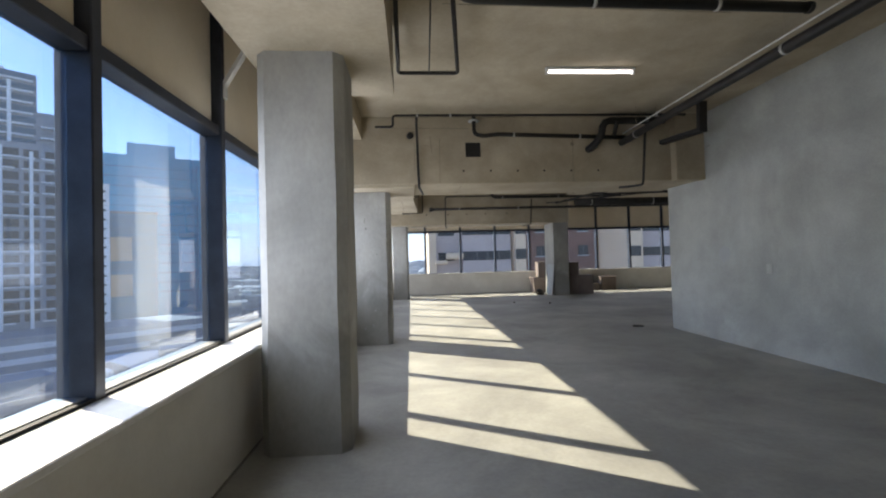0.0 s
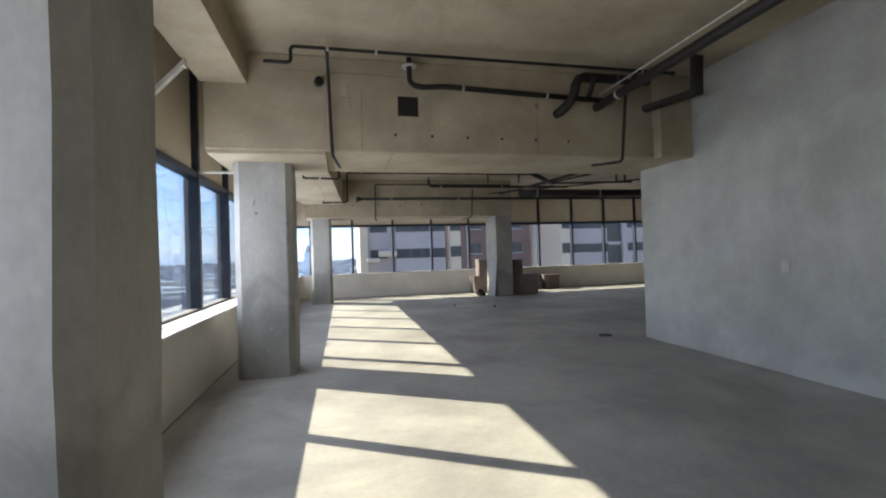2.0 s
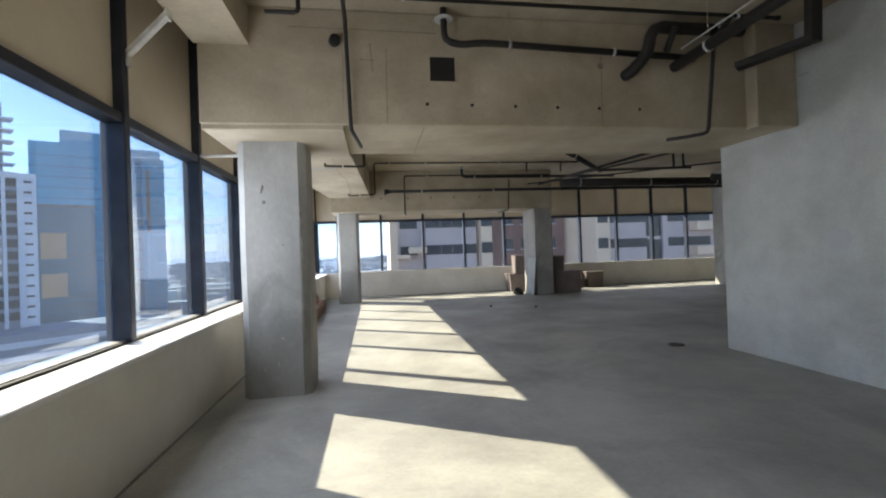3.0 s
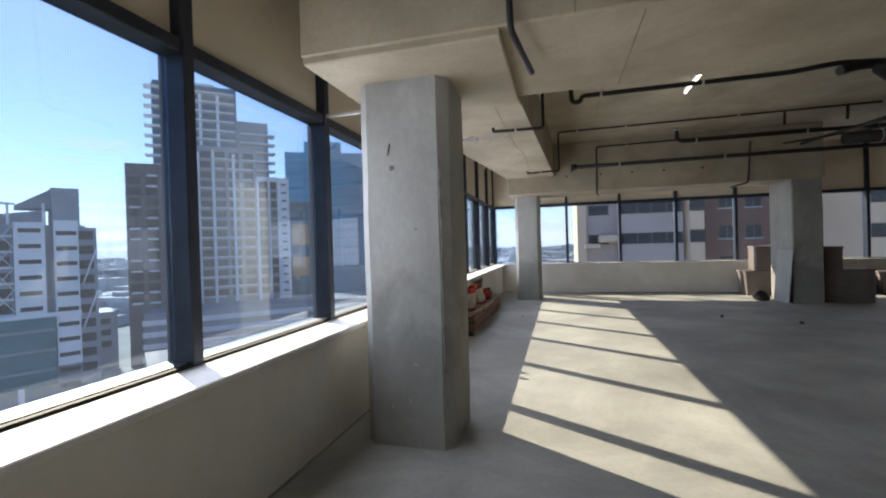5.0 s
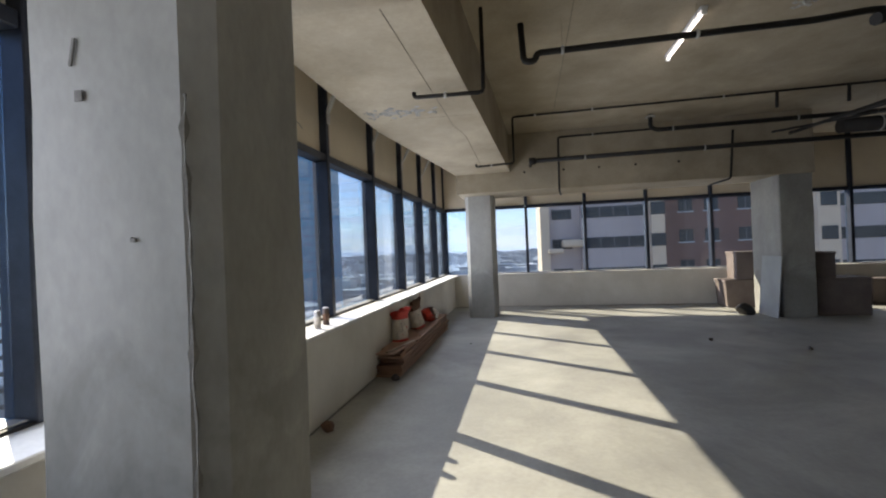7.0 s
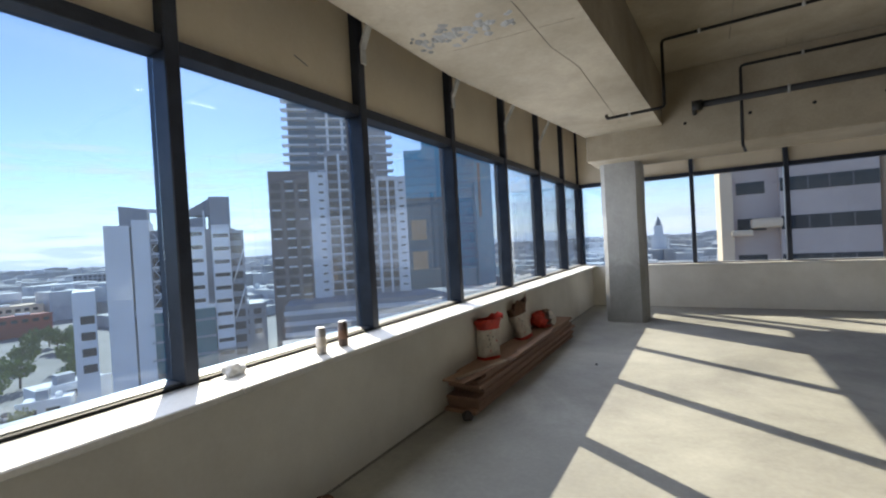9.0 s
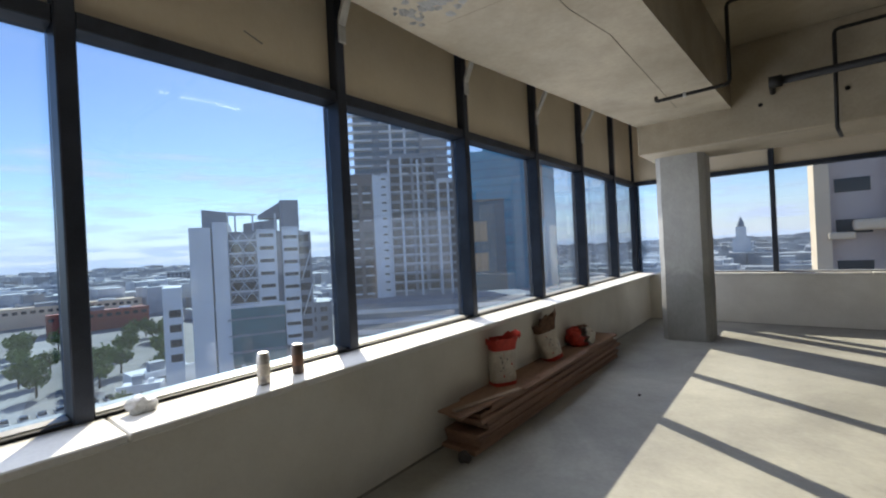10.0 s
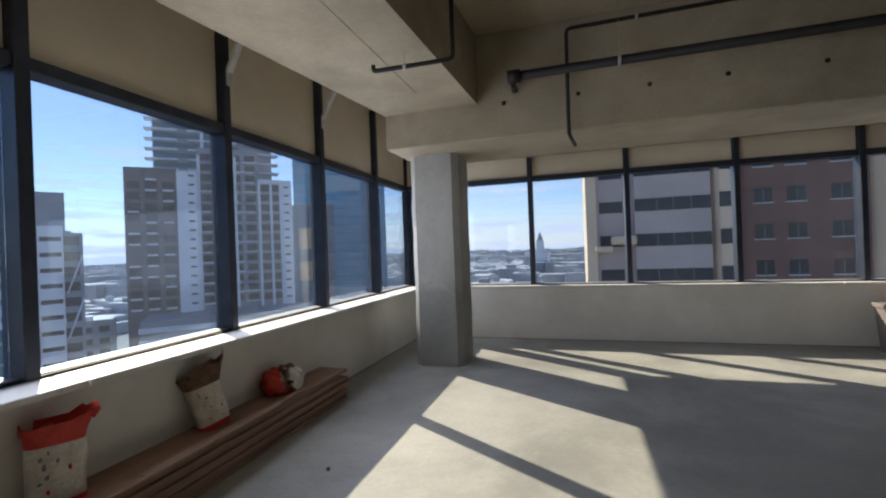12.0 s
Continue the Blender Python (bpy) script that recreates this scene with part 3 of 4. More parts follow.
for i, x in enumerate((0.7, 1.5, 2.2, 2.9, 3.7)):
    solid("bolt_hole", lathe([(0.024, 0), (0.02, 0.006)], 12), M_HOLE, "small dark tie hole in the beam face", "hole", "thing", "tie holes").matrix_basis = pose(x, 15.199, 3.12, 90)
solid("wall_plate", soften(boxed(5.262, 5.272, 5.05, 5.15, 1.16, 1.30), 0.003), M_COLUMN, "faint grey filled patch on the wall", "patch", "thing")
solid("wall_dash", soften(boxed(5.268, 5.273, 6.24, 6.36, 3.322, 3.338), 0.002), M_MARK, "short dark dash on the rendered wall", "mark", "thing")
solid("beam_stain", lathe([(0.035, 0), (0.03, 0.002)], 16), M_JOINT, "small round brown stain on the beam face", "stain", "thing").matrix_basis = pose(2.95, 6.529, 3.445, 90)
solid("scratch", tube([(-1.456, 9.73, 2.85), (-1.456, 9.84, 2.81)], 0.004, 6), M_MARK, "short dark scratch on the beige board", "mark", "thing")
cover = thing("floor_cover", 4.75, 7.9, 0, "small flat dark floor cap on the concrete", "floor cap")
part("cap", lathe([(0.11, 0), (0.11, 0.008), (0.10, 0.012)], 20), M_DUCT, cover)

# ---- stack of boards with sacks ----
boards = thing("board_stack", -1.07, 12.76, 0, "low stack of long brown timber boards against the wall", "boards")
rnd = random.Random(4)
for k in range(9):
    dx, dy = rnd.uniform(-0.015, 0.015), rnd.uniform(-0.09, 0.09)
    short = 0.0 if k < 7 else 0.1
    lo, hi = -1.64 + dy + 0.03 * k * 0.5, 1.64 + dy - short
    b = part("board", soften(boxed(-0.165, 0.165, lo, hi, 0, 0.032), 0.004), M_BOARD, boards)
    b.matrix_basis = pose(dx - 0.012 * k * 0.3, 0, 0.0335 * k, 0, rnd.uniform(-0.4, 0.4), rnd.uniform(-0.4, 0.4))
off = thing("loose_board", -1.06, 11.2, 0.30, "thin splintered pale board lying across the stack", "boards", "loose boards")
part("board", soften(boxed(-0.12, 0.12, -0.24, 0.36, 0, 0.016), 0.003), M_BOARD, off).matrix_basis = pose(0, 0, 0.0, 0.8, 0, -6)
lath = thing("lath", -0.98, 11.35, 0.318, "narrow pale timber lath on the stack", "boards", "loose boards")
part("board", soften(boxed(-0.022, 0.022, -0.36, 0.36, 0, 0.018), 0.003), M_LATH, lath).matrix_basis = pose(0, 0, 0, 0, 0, -14)
for x, y, a in ((-0.92, 12.85, 1), (-0.88, 12.5, 0.5)):
    l2 = thing("lath", x, y, 0.30, "narrow brown timber lath on the stack", "boards", "loose boards", rz=a)
    part("board", soften(boxed(-0.02, 0.02, -0.75, 0.75, 0, 0.02), 0.003), M_BOARD, l2)


def sack(name, x, y, z, w, d, h, turn, lean, label, open_top, top_mat, seed, red_base=0.12, crush=0.0, side=0.0):
    """A paper sack: a soft rectangular tube with pinched sides and a rolled, torn mouth."""
    th = thing(name, x, y, z, label, "sack", "cement sacks", rz=turn)
    tilt = Matrix.Rotation(radians(side), 4, "Y") @ Matrix.Rotation(radians(lean), 4, "X")
    rows, cols = 14, 28
    r = random.Random(seed)

    def body(z0, z1, flare=0.0, grow=0.0, torn=0.0):
        bm = bmesh.new()
        rings = []
        for i in range(rows + 1):
            t = i / rows
            zz = z0 + (z1 - z0) * t
            ring = []
            for k in range(cols):
                a = math.tau * k / cols
                ca, sa = math.cos(a), math.sin(a)
                px = math.copysign(abs(ca) ** 0.55, ca) * (w / 2 + grow) * (1 + flare * t)
                py = math.copysign(abs(sa) ** 0.55, sa) * (d / 2 + grow) * (1 + flare * t * 0.7)
                pinch = 1 - crush * (zz / h) ** 2
                n = noise.noise_vector(Vector((px * 9 + seed, py * 9, zz * 8)))
                zz2 = zz + (torn * noise.noise(Vector((ca * 1.7 + seed, sa * 1.7, 0))) if i == rows else 0)
                if torn:
                    lip = max(0.0, ca) ** 2 * t * t
                    zz2 += 0.055 * lip * (1 if open_top > 0 else 0)
                    px += 0.05 * lip * (1 if open_top > 0 else 0)
                ring.append(bm.verts.new(tilt @ Vector((px + n.x * 0.016, (py + n.y * 0.016) * pinch, max(zz2, 0)))))
            rings.append(ring)
        for p, q in zip(rings, rings[1:]):
            for k in range(cols):
                bm.faces.new((p[k], p[(k + 1) % cols], q[(k + 1) % cols], q[k])).smooth = True
        if z0 <= 0:
            bm.faces.new(rings[0][::-1])
        return bm
    part("bag_body", body(0, h * 0.80), M_BAG, th)
    part("red_base", body(0, h * red_base, grow=0.003), M_RED, th, "red printed band round the foot")
    part("mouth", body(h * 0.74, h, flare=open_top, grow=0.003, torn=0.11), top_mat, th, "torn open mouth of the sack")
    fill = bmesh.new()
    bmesh.ops.create_icosphere(fill, subdivisions=3, radius=1.0)
    for v in fill.verts:
        n = noise.noise(v.co * 3.1 + Vector((seed, 0, 0)))
        v.co = tilt @ Vector((v.co.x * w * 0.40, v.co.y * d * 0.38 * (1 - crush * 0.7), h * 0.80 + v.co.z * 0.05 + n * 0.05))
    for f in fill.faces:
        f.smooth = True
    part("crumpled_paper", fill, M_BROWNRAG if top_mat is not M_RED else M_RED, th)
    for k in range(9):
        px = (r.random() - 0.5) * w * 0.6
        pz = h * (0.2 + 0.055 * k)
        pw, ph = r.uniform(0.006, 0.016), r.uniform(0.008, 0.03)
        bm = soften(boxed(px - pw / 2, px + pw / 2, -d / 2 - 0.012, -d / 2 - 0.006, pz, pz + ph), 0.0025)
        for v in bm.verts:
            v.co.x += 0.006 * noise.noise(v.co * 60)
            v.co.z += 0.008 * noise.noise(v.co * 45 + Vector((seed, 0, 0)))
        bm.transform(tilt)
        part("print_mark", bm, M_MARK if k % 4 else M_RED, th, "dark unreadable printing")
    return th


sack("cement_sack", -1.13, 11.82, 0.30, 0.235, 0.15, 0.42, 62, 0, "upright white paper sack with red torn mouth", 0.12, M_RED, 3, 0.075)
sack("cement_sack", -1.10, 12.80, 0.30, 0.22, 0.15, 0.42, 62, -6, "slumped white paper sack stuffed with brown paper", 0.30, M_BROWNRAG, 8, 0.10, 0.25, -13)


def folded_sack(x, y, z, turn):
    """A sack slumped on its side: a wrinkled low body, red at one end and white at the other."""
    th = thing("cement_sack", x, y, z, "low crumpled red and white sack folded shut", "sack", "cement sacks", rz=turn)
    red, pale, flap = bmesh.new(), bmesh.new(), bmesh.new()
    for bm, keep in ((red, -1), (pale, 1)):
        bmesh.ops.create_icosphere(bm, subdivisions=4, radius=1.0)
        for v in bm.verts:
            p = v.co.copy()
            q = Vector([math.copysign(abs(c) ** 0.62, c) for c in p])
            n = noise.noise_vector(p * 2.6) * 0.03 + noise.noise_vector(p * 7) * 0.012
            crown = 0.118 - 0.03 * (p.x > 0) * p.x
            v.co = Vector((q.x * 0.175, q.y * 0.115, 0.104 + q.z * crown)) + n
            v.co.y *= 1 - 0.35 * max(0, q.z)
            v.co.z = max(v.co.z, 0.0)
        edge = [v for v in bm.verts if (v.co.x - 0.02 + 0.35 * (v.co.z - 0.1)) * keep < 0]
        bmesh.ops.delete(bm, geom=edge, context="VERTS")
        for f in bm.faces:
            f.smooth = True
    part("red_end", red, M_RED, th, "red printed end")
    part("white_end", pale, M_BAG, th, "white paper end")
    bmesh.ops.create_icosphere(flap, subdivisions=3, radius=1.0)
    for v in flap.verts:
        n = noise.noise(v.co * 3.3)
        v.co = Vector((0.03 + v.co.x * 0.075, v.co.y * 0.05, 0.212 + v.co.z * 0.022 + n * 0.03))
    part("dark_mouth", flap, M_BROWNRAG, th, "dark crumpled mouth")
    return th


folded_sack(-1.09, 13.55, 0.30, 58)

# ---- on the sill ----
def drink_can(x, y, mat, label):
    th = thing("can", x, y, SILL, label, "can", "cans on the sill")
    part("body", lathe([(0.027, 0), (0.033, 0.008), (0.033, 0.146), (0.031, 0.156), (0.027, 0.166)], 20), mat, th)
    part("rim", lathe([(0.028, 0.164), (0.0285, 0.169), (0.026, 0.170)], 20), M_CAN, th)
    part("label_band", lathe([(0.0335, 0.05), (0.0338, 0.052), (0.0338, 0.11), (0.0335, 0.112)], 20), M_BAG if mat is M_CAN else M_BROWNRAG, th)


drink_can(-1.28, 9.65, M_CAN, "tall silver drink can standing on the white sill")
drink_can(-1.30, 9.87, M_CANDARK, "tall dark drink can standing on the white sill")
wrap = bmesh.new()
bmesh.ops.create_icosphere(wrap, subdivisions=3, radius=0.052)
for v in wrap.verts:
    v.co *= 1 + 0.55 * noise.noise(v.co * 30)
    v.co.z = max(v.co.z * 0.8 + 0.03, 0)
w_ob = solid("plastic_wrap", wrap, M_PLASTIC, "crumpled ball of pale plastic wrap on the sill", "litter", "thing")
w_ob.matrix_basis = pose(-1.40, 9.12, SILL)

# rough patch of broken concrete under the soffit
patch = bmesh.new()
rp = random.Random(9)
for k in range(70):
    px, py = rp.uniform(-0.42, 0.42), rp.gauss(0, 0.07)
    s = rp.uniform(0.015, 0.045)
    vs = [patch.verts.new((px + s * math.cos(a) * rp.uniform(0.6, 1.4), py + s * math.sin(a) * rp.uniform(0.6, 1.4), 0)) for a in (math.tau * i / 6 for i in range(6))]
    tip = patch.verts.new((px, py, -rp.uniform(0.006, 0.02)))
    for i in range(6):
        patch.faces.new((vs[i], vs[(i + 1) % 6], tip))
solid("concrete_patch", patch, M_COLUMN, "rough grey patch of honeycombed concrete under the soffit", "patch", "stuff").matrix_basis = pose(-0.68, 10.68, 3.1495, 0, 0, 4)

# chips and scratches on the middle column
for x, z, w, h, a in ((-0.72, 2.22, 0.012, 0.09, 12), (-0.70, 2.08, 0.03, 0.035, 0), (-0.60, 0.35, 0.012, 0.05, -20), (-0.55, 0.62, 0.03, 0.012, 30), (-0.74, 0.30, 0.01, 0.04, 10), (-0.52, 1.62, 0.02, 0.014, 10)):
    bm = soften(boxed(-w / 2, w / 2, -0.003, 0.004, -h / 2, h / 2), 0.002)
    solid("chip", bm, M_MARK if z > 1 else M_PLASTER, "small chip mark on the concrete column", "mark", "thing", "column marks").matrix_basis = pose(x, 6.985, z, 0, a, 0)

solid("chip", lathe([(0.045, 0), (0.03, 0.003)], 14), M_MARK, "round grey filled spot on the column", "mark", "thing", "column marks").matrix_basis = pose(-0.76, 2.646, 2.375, 90)
spot = bmesh.new()
ring = [spot.verts.new((0, 0.13 * math.cos(a) * (1 + 0.25 * noise.noise(Vector((math.cos(a) * 2, math.sin(a) * 2, 3)))), 0.13 * math.sin(a) * (1 + 0.3 * noise.noise(Vector((math.cos(a) * 2, math.sin(a) * 2, 7)))))) for a in (math.tau * k / 24 for k in range(24))]
hub = spot.verts.new((-0.003, 0, 0))
for k in range(24):
    spot.faces.new((ring[k], ring[(k + 1) % 24], hub))
solid("wall_spot", spot, M_SMEAR, "round darker smear on the rendered wall", "mark", "thing").matrix_basis = pose(5.2695, 6.0, 1.46)
patch2 = bmesh.new()
for k in range(26):
    px, py = rp.gauss(0, 0.06), rp.gauss(0, 0.06)
    s = rp.uniform(0.012, 0.035)
    vs = [patch2.verts.new((px + s * math.cos(a) * rp.uniform(0.6, 1.4), py + s * math.sin(a) * rp.uniform(0.6, 1.4), 0)) for a in (math.tau * i / 6 for i in range(6))]
    tip = patch2.verts.new((px, py, -rp.uniform(0.006, 0.02)))
    for i in range(6):
        patch2.faces.new((vs[i], vs[(i + 1) % 6], tip))
solid("ceiling_patch", patch2, M_CLAMP, "speckled white patch of filler on the ceiling", "patch", "stuff").matrix_basis = pose(3.56, 10.94, CEIL - 0.0005)

# ragged broken arris
crack = bmesh.new()
rail = []
for k in range(61):
    cz = 0.55 + 1.5 * k / 60
    mid = Vector((-0.3075 - 0.028, 7.0275 - 0.028, cz)) + Vector((0.707, -0.707, 0)) * 0.007
    along = Vector((0.707, 0.707, 0))
    wide = max(0.0015, 0.006 + 0.016 * noise.noise(Vector((k * 0.33, 5.1, 0))))
    sway = 0.008 * noise.noise(Vector((k * 0.21, 1.7, 0)))
    rail.append([crack.verts.new(mid + along * (sway - wide)), crack.verts.new(mid + along * (sway + wide)), crack.verts.new(mid + along * sway + Vector((0.004, -0.004, 0)))])
for p, q in zip(rail, rail[1:]):
    crack.faces.new((p[0], p[2], q[2], q[0]))
    crack.faces.new((p[2], p[1], q[1], q[2]))
solid("chipped_edge", crack, M_MARK, "ragged chipped line down the column's edge", "mark", "thing", "column marks")

# small litter on the floor
for i, (x, y, s, m, lab) in enumerate(((-1.12, 9.45, 0.055, M_BROWNRAG, "crumpled reddish brown paper on the floor"), (-0.28, 12.95, 0.013, M_INK, "tiny dark chip on the floor"), (3.4, 13.2, 0.03, M_INK, "small dark chip on the floor"), (4.4, 12.6, 0.03, M_INK, "small dark chip on the floor"), (-0.95, 10.95, 0.05, M_INK, "dark clod of dirt beside the boards"))):
    bm = bmesh.new()
    bmesh.ops.create_icosphere(bm, subdivisions=2, radius=s)
    for v in bm.verts:
        v.co *= 1 + 0.5 * noise.noise(v.co * (1.2 / s) + Vector((i, 0, 0)))
        v.co.z = max(v.co.z + s * 0.6, 0)
    solid("litter", bm, m, lab, "litter", "thing").matrix_basis = pose(x, y, 0, 0, 0, 40 * i)


# ---- at the far column ----
def carton(x, y, z, w, d, h, taper, label, rz=0, mat=None):
    th = thing("carton", x, y, z, label, "box", "stacked boxes", rz=rz)
    bm = boxed(-w / 2, w / 2, -d / 2, d / 2, 0, h)
    for v in bm.verts:
        if v.co.z < h / 2:
            v.co.x *= taper
            v.co.y *= taper
    soften(bm, 0.012)
    part("body", bm, mat or M_CARTON, th)
    part("lid", soften(boxed(-w / 2 - 0.012, w / 2 + 0.012, -d / 2 - 0.012, d / 2 + 0.012, h - 0.05, h + 0.004), 0.006), mat or M_CARTON, th, "flat folded lid")
    return th


carton(5.5, 16.98, 0, 0.92, 0.6, 0.62, 0.9, "wide taupe carton standing on the floor")
carton(5.62, 17.0, 0.628, 0.62, 0.5, 0.62, 1.0, "taupe carton stacked on the wide one")
carton(6.55, 15.75, 0, 1.0, 0.6, 0.72, 1.0, "long dark grey carton beside the column")
carton(6.28, 15.75, 0.724, 0.45, 0.5, 0.5, 1.0, "small dark grey carton on top of the long one")
carton(8.35, 17.15, 0, 0.62, 0.45, 0.56, 0.94, "square brown carton against the low wall")
carton(7.75, 17.1, 0, 0.34, 0.3, 0.3, 1.0, "small brown carton against the low wall")
lean = thing("leaning_board", 5.345, 15.6, 0, "grey plasterboard sheet leaning against the column", "board")
part("sheet", soften(boxed(-0.008, 0.008, -0.40, 0.30, 0, 1.18), 0.003), M_PLASTER, lean).matrix_basis = pose(-0.01, 0, 0, 0, 5.2, 0)
part("sheet", soften(boxed(-0.008, 0.008, -0.36, 0.30, 0, 1.12), 0.003), M_PLASTER, lean).matrix_basis = pose(0.02, 0.02, 0, 0, 4.8, 0)
bundle = bmesh.new()
bmesh.ops.create_icosphere(bundle, subdivisions=3, radius=0.16)
for v in bundle.verts:
    v.co *= 1 + 0.4 * noise.noise(v.co * 7)
    v.co.z = max(v.co.z * 0.8 + 0.1, 0)
solid("rubbish_bag", bundle, M_DUCT, "small dark crumpled bag on the floor", "bag", "thing").matrix_basis = pose(5.02, 15.75, 0)

# ---- the city outside ----
GROUND = -30.0
M_GROUND = material("city_ground", (0.30, 0.28, 0.265), 0.9, dark=(0.17, 0.165, 0.16), grain=0.03, fine=0.5, mix=0.3, bump=0)
M_ROAD = material("asphalt", (0.055, 0.055, 0.058), 0.9, grain=0.2, fine=3, mix=0.3, bump=0)
M_PAINTED = material("white_render", (0.80, 0.80, 0.82), 0.8, dark=(0.70, 0.70, 0.73), grain=0.15, fine=3, mix=0.15, bump=0)
M_DARKBRICK = material("dark_cladding", (0.165, 0.142, 0.145), 0.8, dark=(0.12, 0.105, 0.11), grain=0.12, fine=3, mix=0.2, bump=0)
M_GREYCLAD = material("grey_cladding", (0.31, 0.325, 0.36), 0.7, dark=(0.24, 0.25, 0.285), grain=0.15, fine=3, mix=0.2, bump=0)
M_FACGLASS = material("facade_glass", (0.045, 0.05, 0.06), 0.15, 0.0, dark=(0.03, 0.035, 0.043), grain=0.3, fine=2, mix=0.2, bump=0, spec=0.2)
M_BLUEGLASS = material("blue_glass", (0.02, 0.36, 0.56), 0.3, 0.0, dark=(0.012, 0.26, 0.44), grain=0.06, fine=1, mix=0.2, bump=0, spec=0.35)
M_BLUEBAND = material("blue_band", (0.018, 0.17, 0.30), 0.3, bump=0)
M_TEAL = material("teal_glass", (0.05, 0.18, 0.22), 0.12, dark=(0.03, 0.12, 0.15), grain=0.2, mix=0.2, bump=0, spec=0.8)
M_TEALDARK = material("dark_teal_glass", (0.05, 0.125, 0.19), 0.3, dark=(0.035, 0.095, 0.15), grain=0.1, fine=1.5, mix=0.2, bump=0, spec=0.4)
# colour of sunlit walls mirrored in a glass facade, painted on
M_REFLECTION = material("orange_reflection", (0.52, 0.33, 0.20), 0.8, dark=(0.44, 0.28, 0.17), grain=0.2, fine=3, mix=0.15, bump=0)
M_STONE = material("pale_stone", (0.74, 0.74, 0.76), 0.85, dark=(0.62, 0.63, 0.66), grain=0.2, fine=3, mix=0.15, bump=0)
M_CREAM = material("cream_render", (0.86, 0.64, 0.45), 0.85, dark=(0.76, 0.56, 0.39), grain=0.3, fine=5, mix=0.2, bump=0)
M_LILAC = material("pale_tile", (0.60, 0.485, 0.445), 0.75, dark=(0.51, 0.41, 0.375), grain=0.3, fine=6, mix=0.2, bump=0)
M_BROWN = material("brown_brick", (0.25, 0.135, 0.105), 0.85, dark=(0.175, 0.095, 0.075), grain=0.4, fine=8, mix=0.3, bump=0)
M_WINFRAME = material("window_white", (0.6, 0.6, 0.6), 0.6, bump=0)
M_LEAF = material("foliage", (0.16, 0.23, 0.055), 0.8, dark=(0.09, 0.14, 0.035), grain=0.5, fine=3, mix=0.4, bump=0, island=0.4)
M_LEAFLIGHT = material("foliage_light", (0.22, 0.27, 0.03), 0.8, dark=(0.12, 0.17, 0.02), grain=0.5, fine=3, mix=0.4, bump=0, island=0.3)
M_BARK = material("bark", (0.10, 0.075, 0.055), 0.9, bump=0)
# roof tones lightened, putting distance haze into the colour
M_ROOFS = material("hazed_houses", (0.60, 0.585, 0.585), 0.85, dark=(0.36, 0.36, 0.375), grain=0.05, fine=1.0, mix=0.3, bump=0, island=0.55)
M_REDROOF = material("red_roof", (0.42, 0.10, 0.07), 0.8, bump=0)
M_PINK = material("pink_paving", (0.42, 0.35, 0.33), 0.85, dark=(0.33, 0.27, 0.255), grain=0.15, fine=2, mix=0.25, bump=0)
M_PALEROAD = material("pale_road", (0.40, 0.39, 0.37), 0.9, dark=(0.30, 0.29, 0.28), grain=0.1, fine=2, mix=0.2, bump=0)
# the pale blue is distance haze painted into the hills' colour
M_HILL = material("hazed_hills", (0.55, 0.64, 0.76), 0.95, dark=(0.48, 0.57, 0.70), grain=0.002, fine=0.02, mix=0.2, bump=0)
M_CARS = material("car_paint", (0.45, 0.45, 0.46), 0.35, grain=0.3, bump=0, island=0.7)

solid("ground", boxed(-4600, 4600, -4600, 4600, GROUND - 1, GROUND), M_GROUND, "grey city ground reaching to the horizon", "ground")


def site(name, az, dist, label, category="building"):
    """An empty at a facade's middle, dist metres away in direction az (degrees to the left of +y); its x runs to the right, its y away."""
    a = radians(az)
    return thing(name, 0.9 - dist * math.sin(a), 6 + dist * math.cos(a), 0, label, category, rz=az)


def slit_row(parent, me, name, xs, zs, y, skip=0.0, rnd=None):
    for z in zs:
        for x in xs:
            if rnd and rnd.random() < skip:
                continue
            piece(name, me, parent, Matrix.Translation((x, y, z)))


def steps(a, b, d):
    return [a + d * i for i in range(int((b - a) / d) + 1)]


# residential tower: dark block, white strip, gridded middle, balconied top
tower = site("apartment_tower", 43.4, 147, "tall dark and white residential tower with balconies")
rb = random.Random(11)
part("dark_block", boxed(-21.0, -8.6, 0, 24, GROUND, 27.2), M_DARKBRICK, tower, "dark clad block")
part("white_strip", boxed(-8.6, -3.6, -0.8, 12, GROUND, 26.6), M_PAINTED, tower, "white rendered strip")
part("middle_block", boxed(-3.6, 13.1, 2.0, 24, GROUND, 34), M_GREYCLAD, tower)
part("tower_top", boxed(-14.8, 8.0, 6, 26, 25, 52.5), M_GREYCLAD, tower)
part("tower_shoulder", boxed(8.0, 17.2, 6, 26, 20, 43.5), M_GREYCLAD, tower)
part("roof_plant", boxed(-12, 2, 9, 22, 52.5, 55), M_PAINTED, tower)
part("right_block", boxed(13.1, 22, 0, 24, GROUND, 24.6), M_GREYCLAD, tower)
part("right_strip", boxed(18.6, 22.2, -0.6, 10, GROUND, 24.8), M_PAINTED, tower, "white rendered strip")
part("frame_top", boxed(12.7, 18.6, -0.7, 1, 23.6, 24.9), M_PAINTED, tower)
for x in (-3.2, 0.8, 6.4, 12.9, 16.2):
    part("pier", boxed(x - 0.35, x + 0.35, -0.6 if x > 12 else 0.6, 2.5, GROUND, 24.5 if x > 12 else 33 - abs(x - 2) * 0.3), M_PAINTED, tower, "white upright pier")
ledge = mesh_of("ledge", boxed(-1.25, 1.25, -0.45, 0.05, 0, 0.42), M_PAINTED)
slot = mesh_of("window", boxed(-0.75, 0.75, -0.06, 0.1, 0, 0.55), M_FACGLASS)
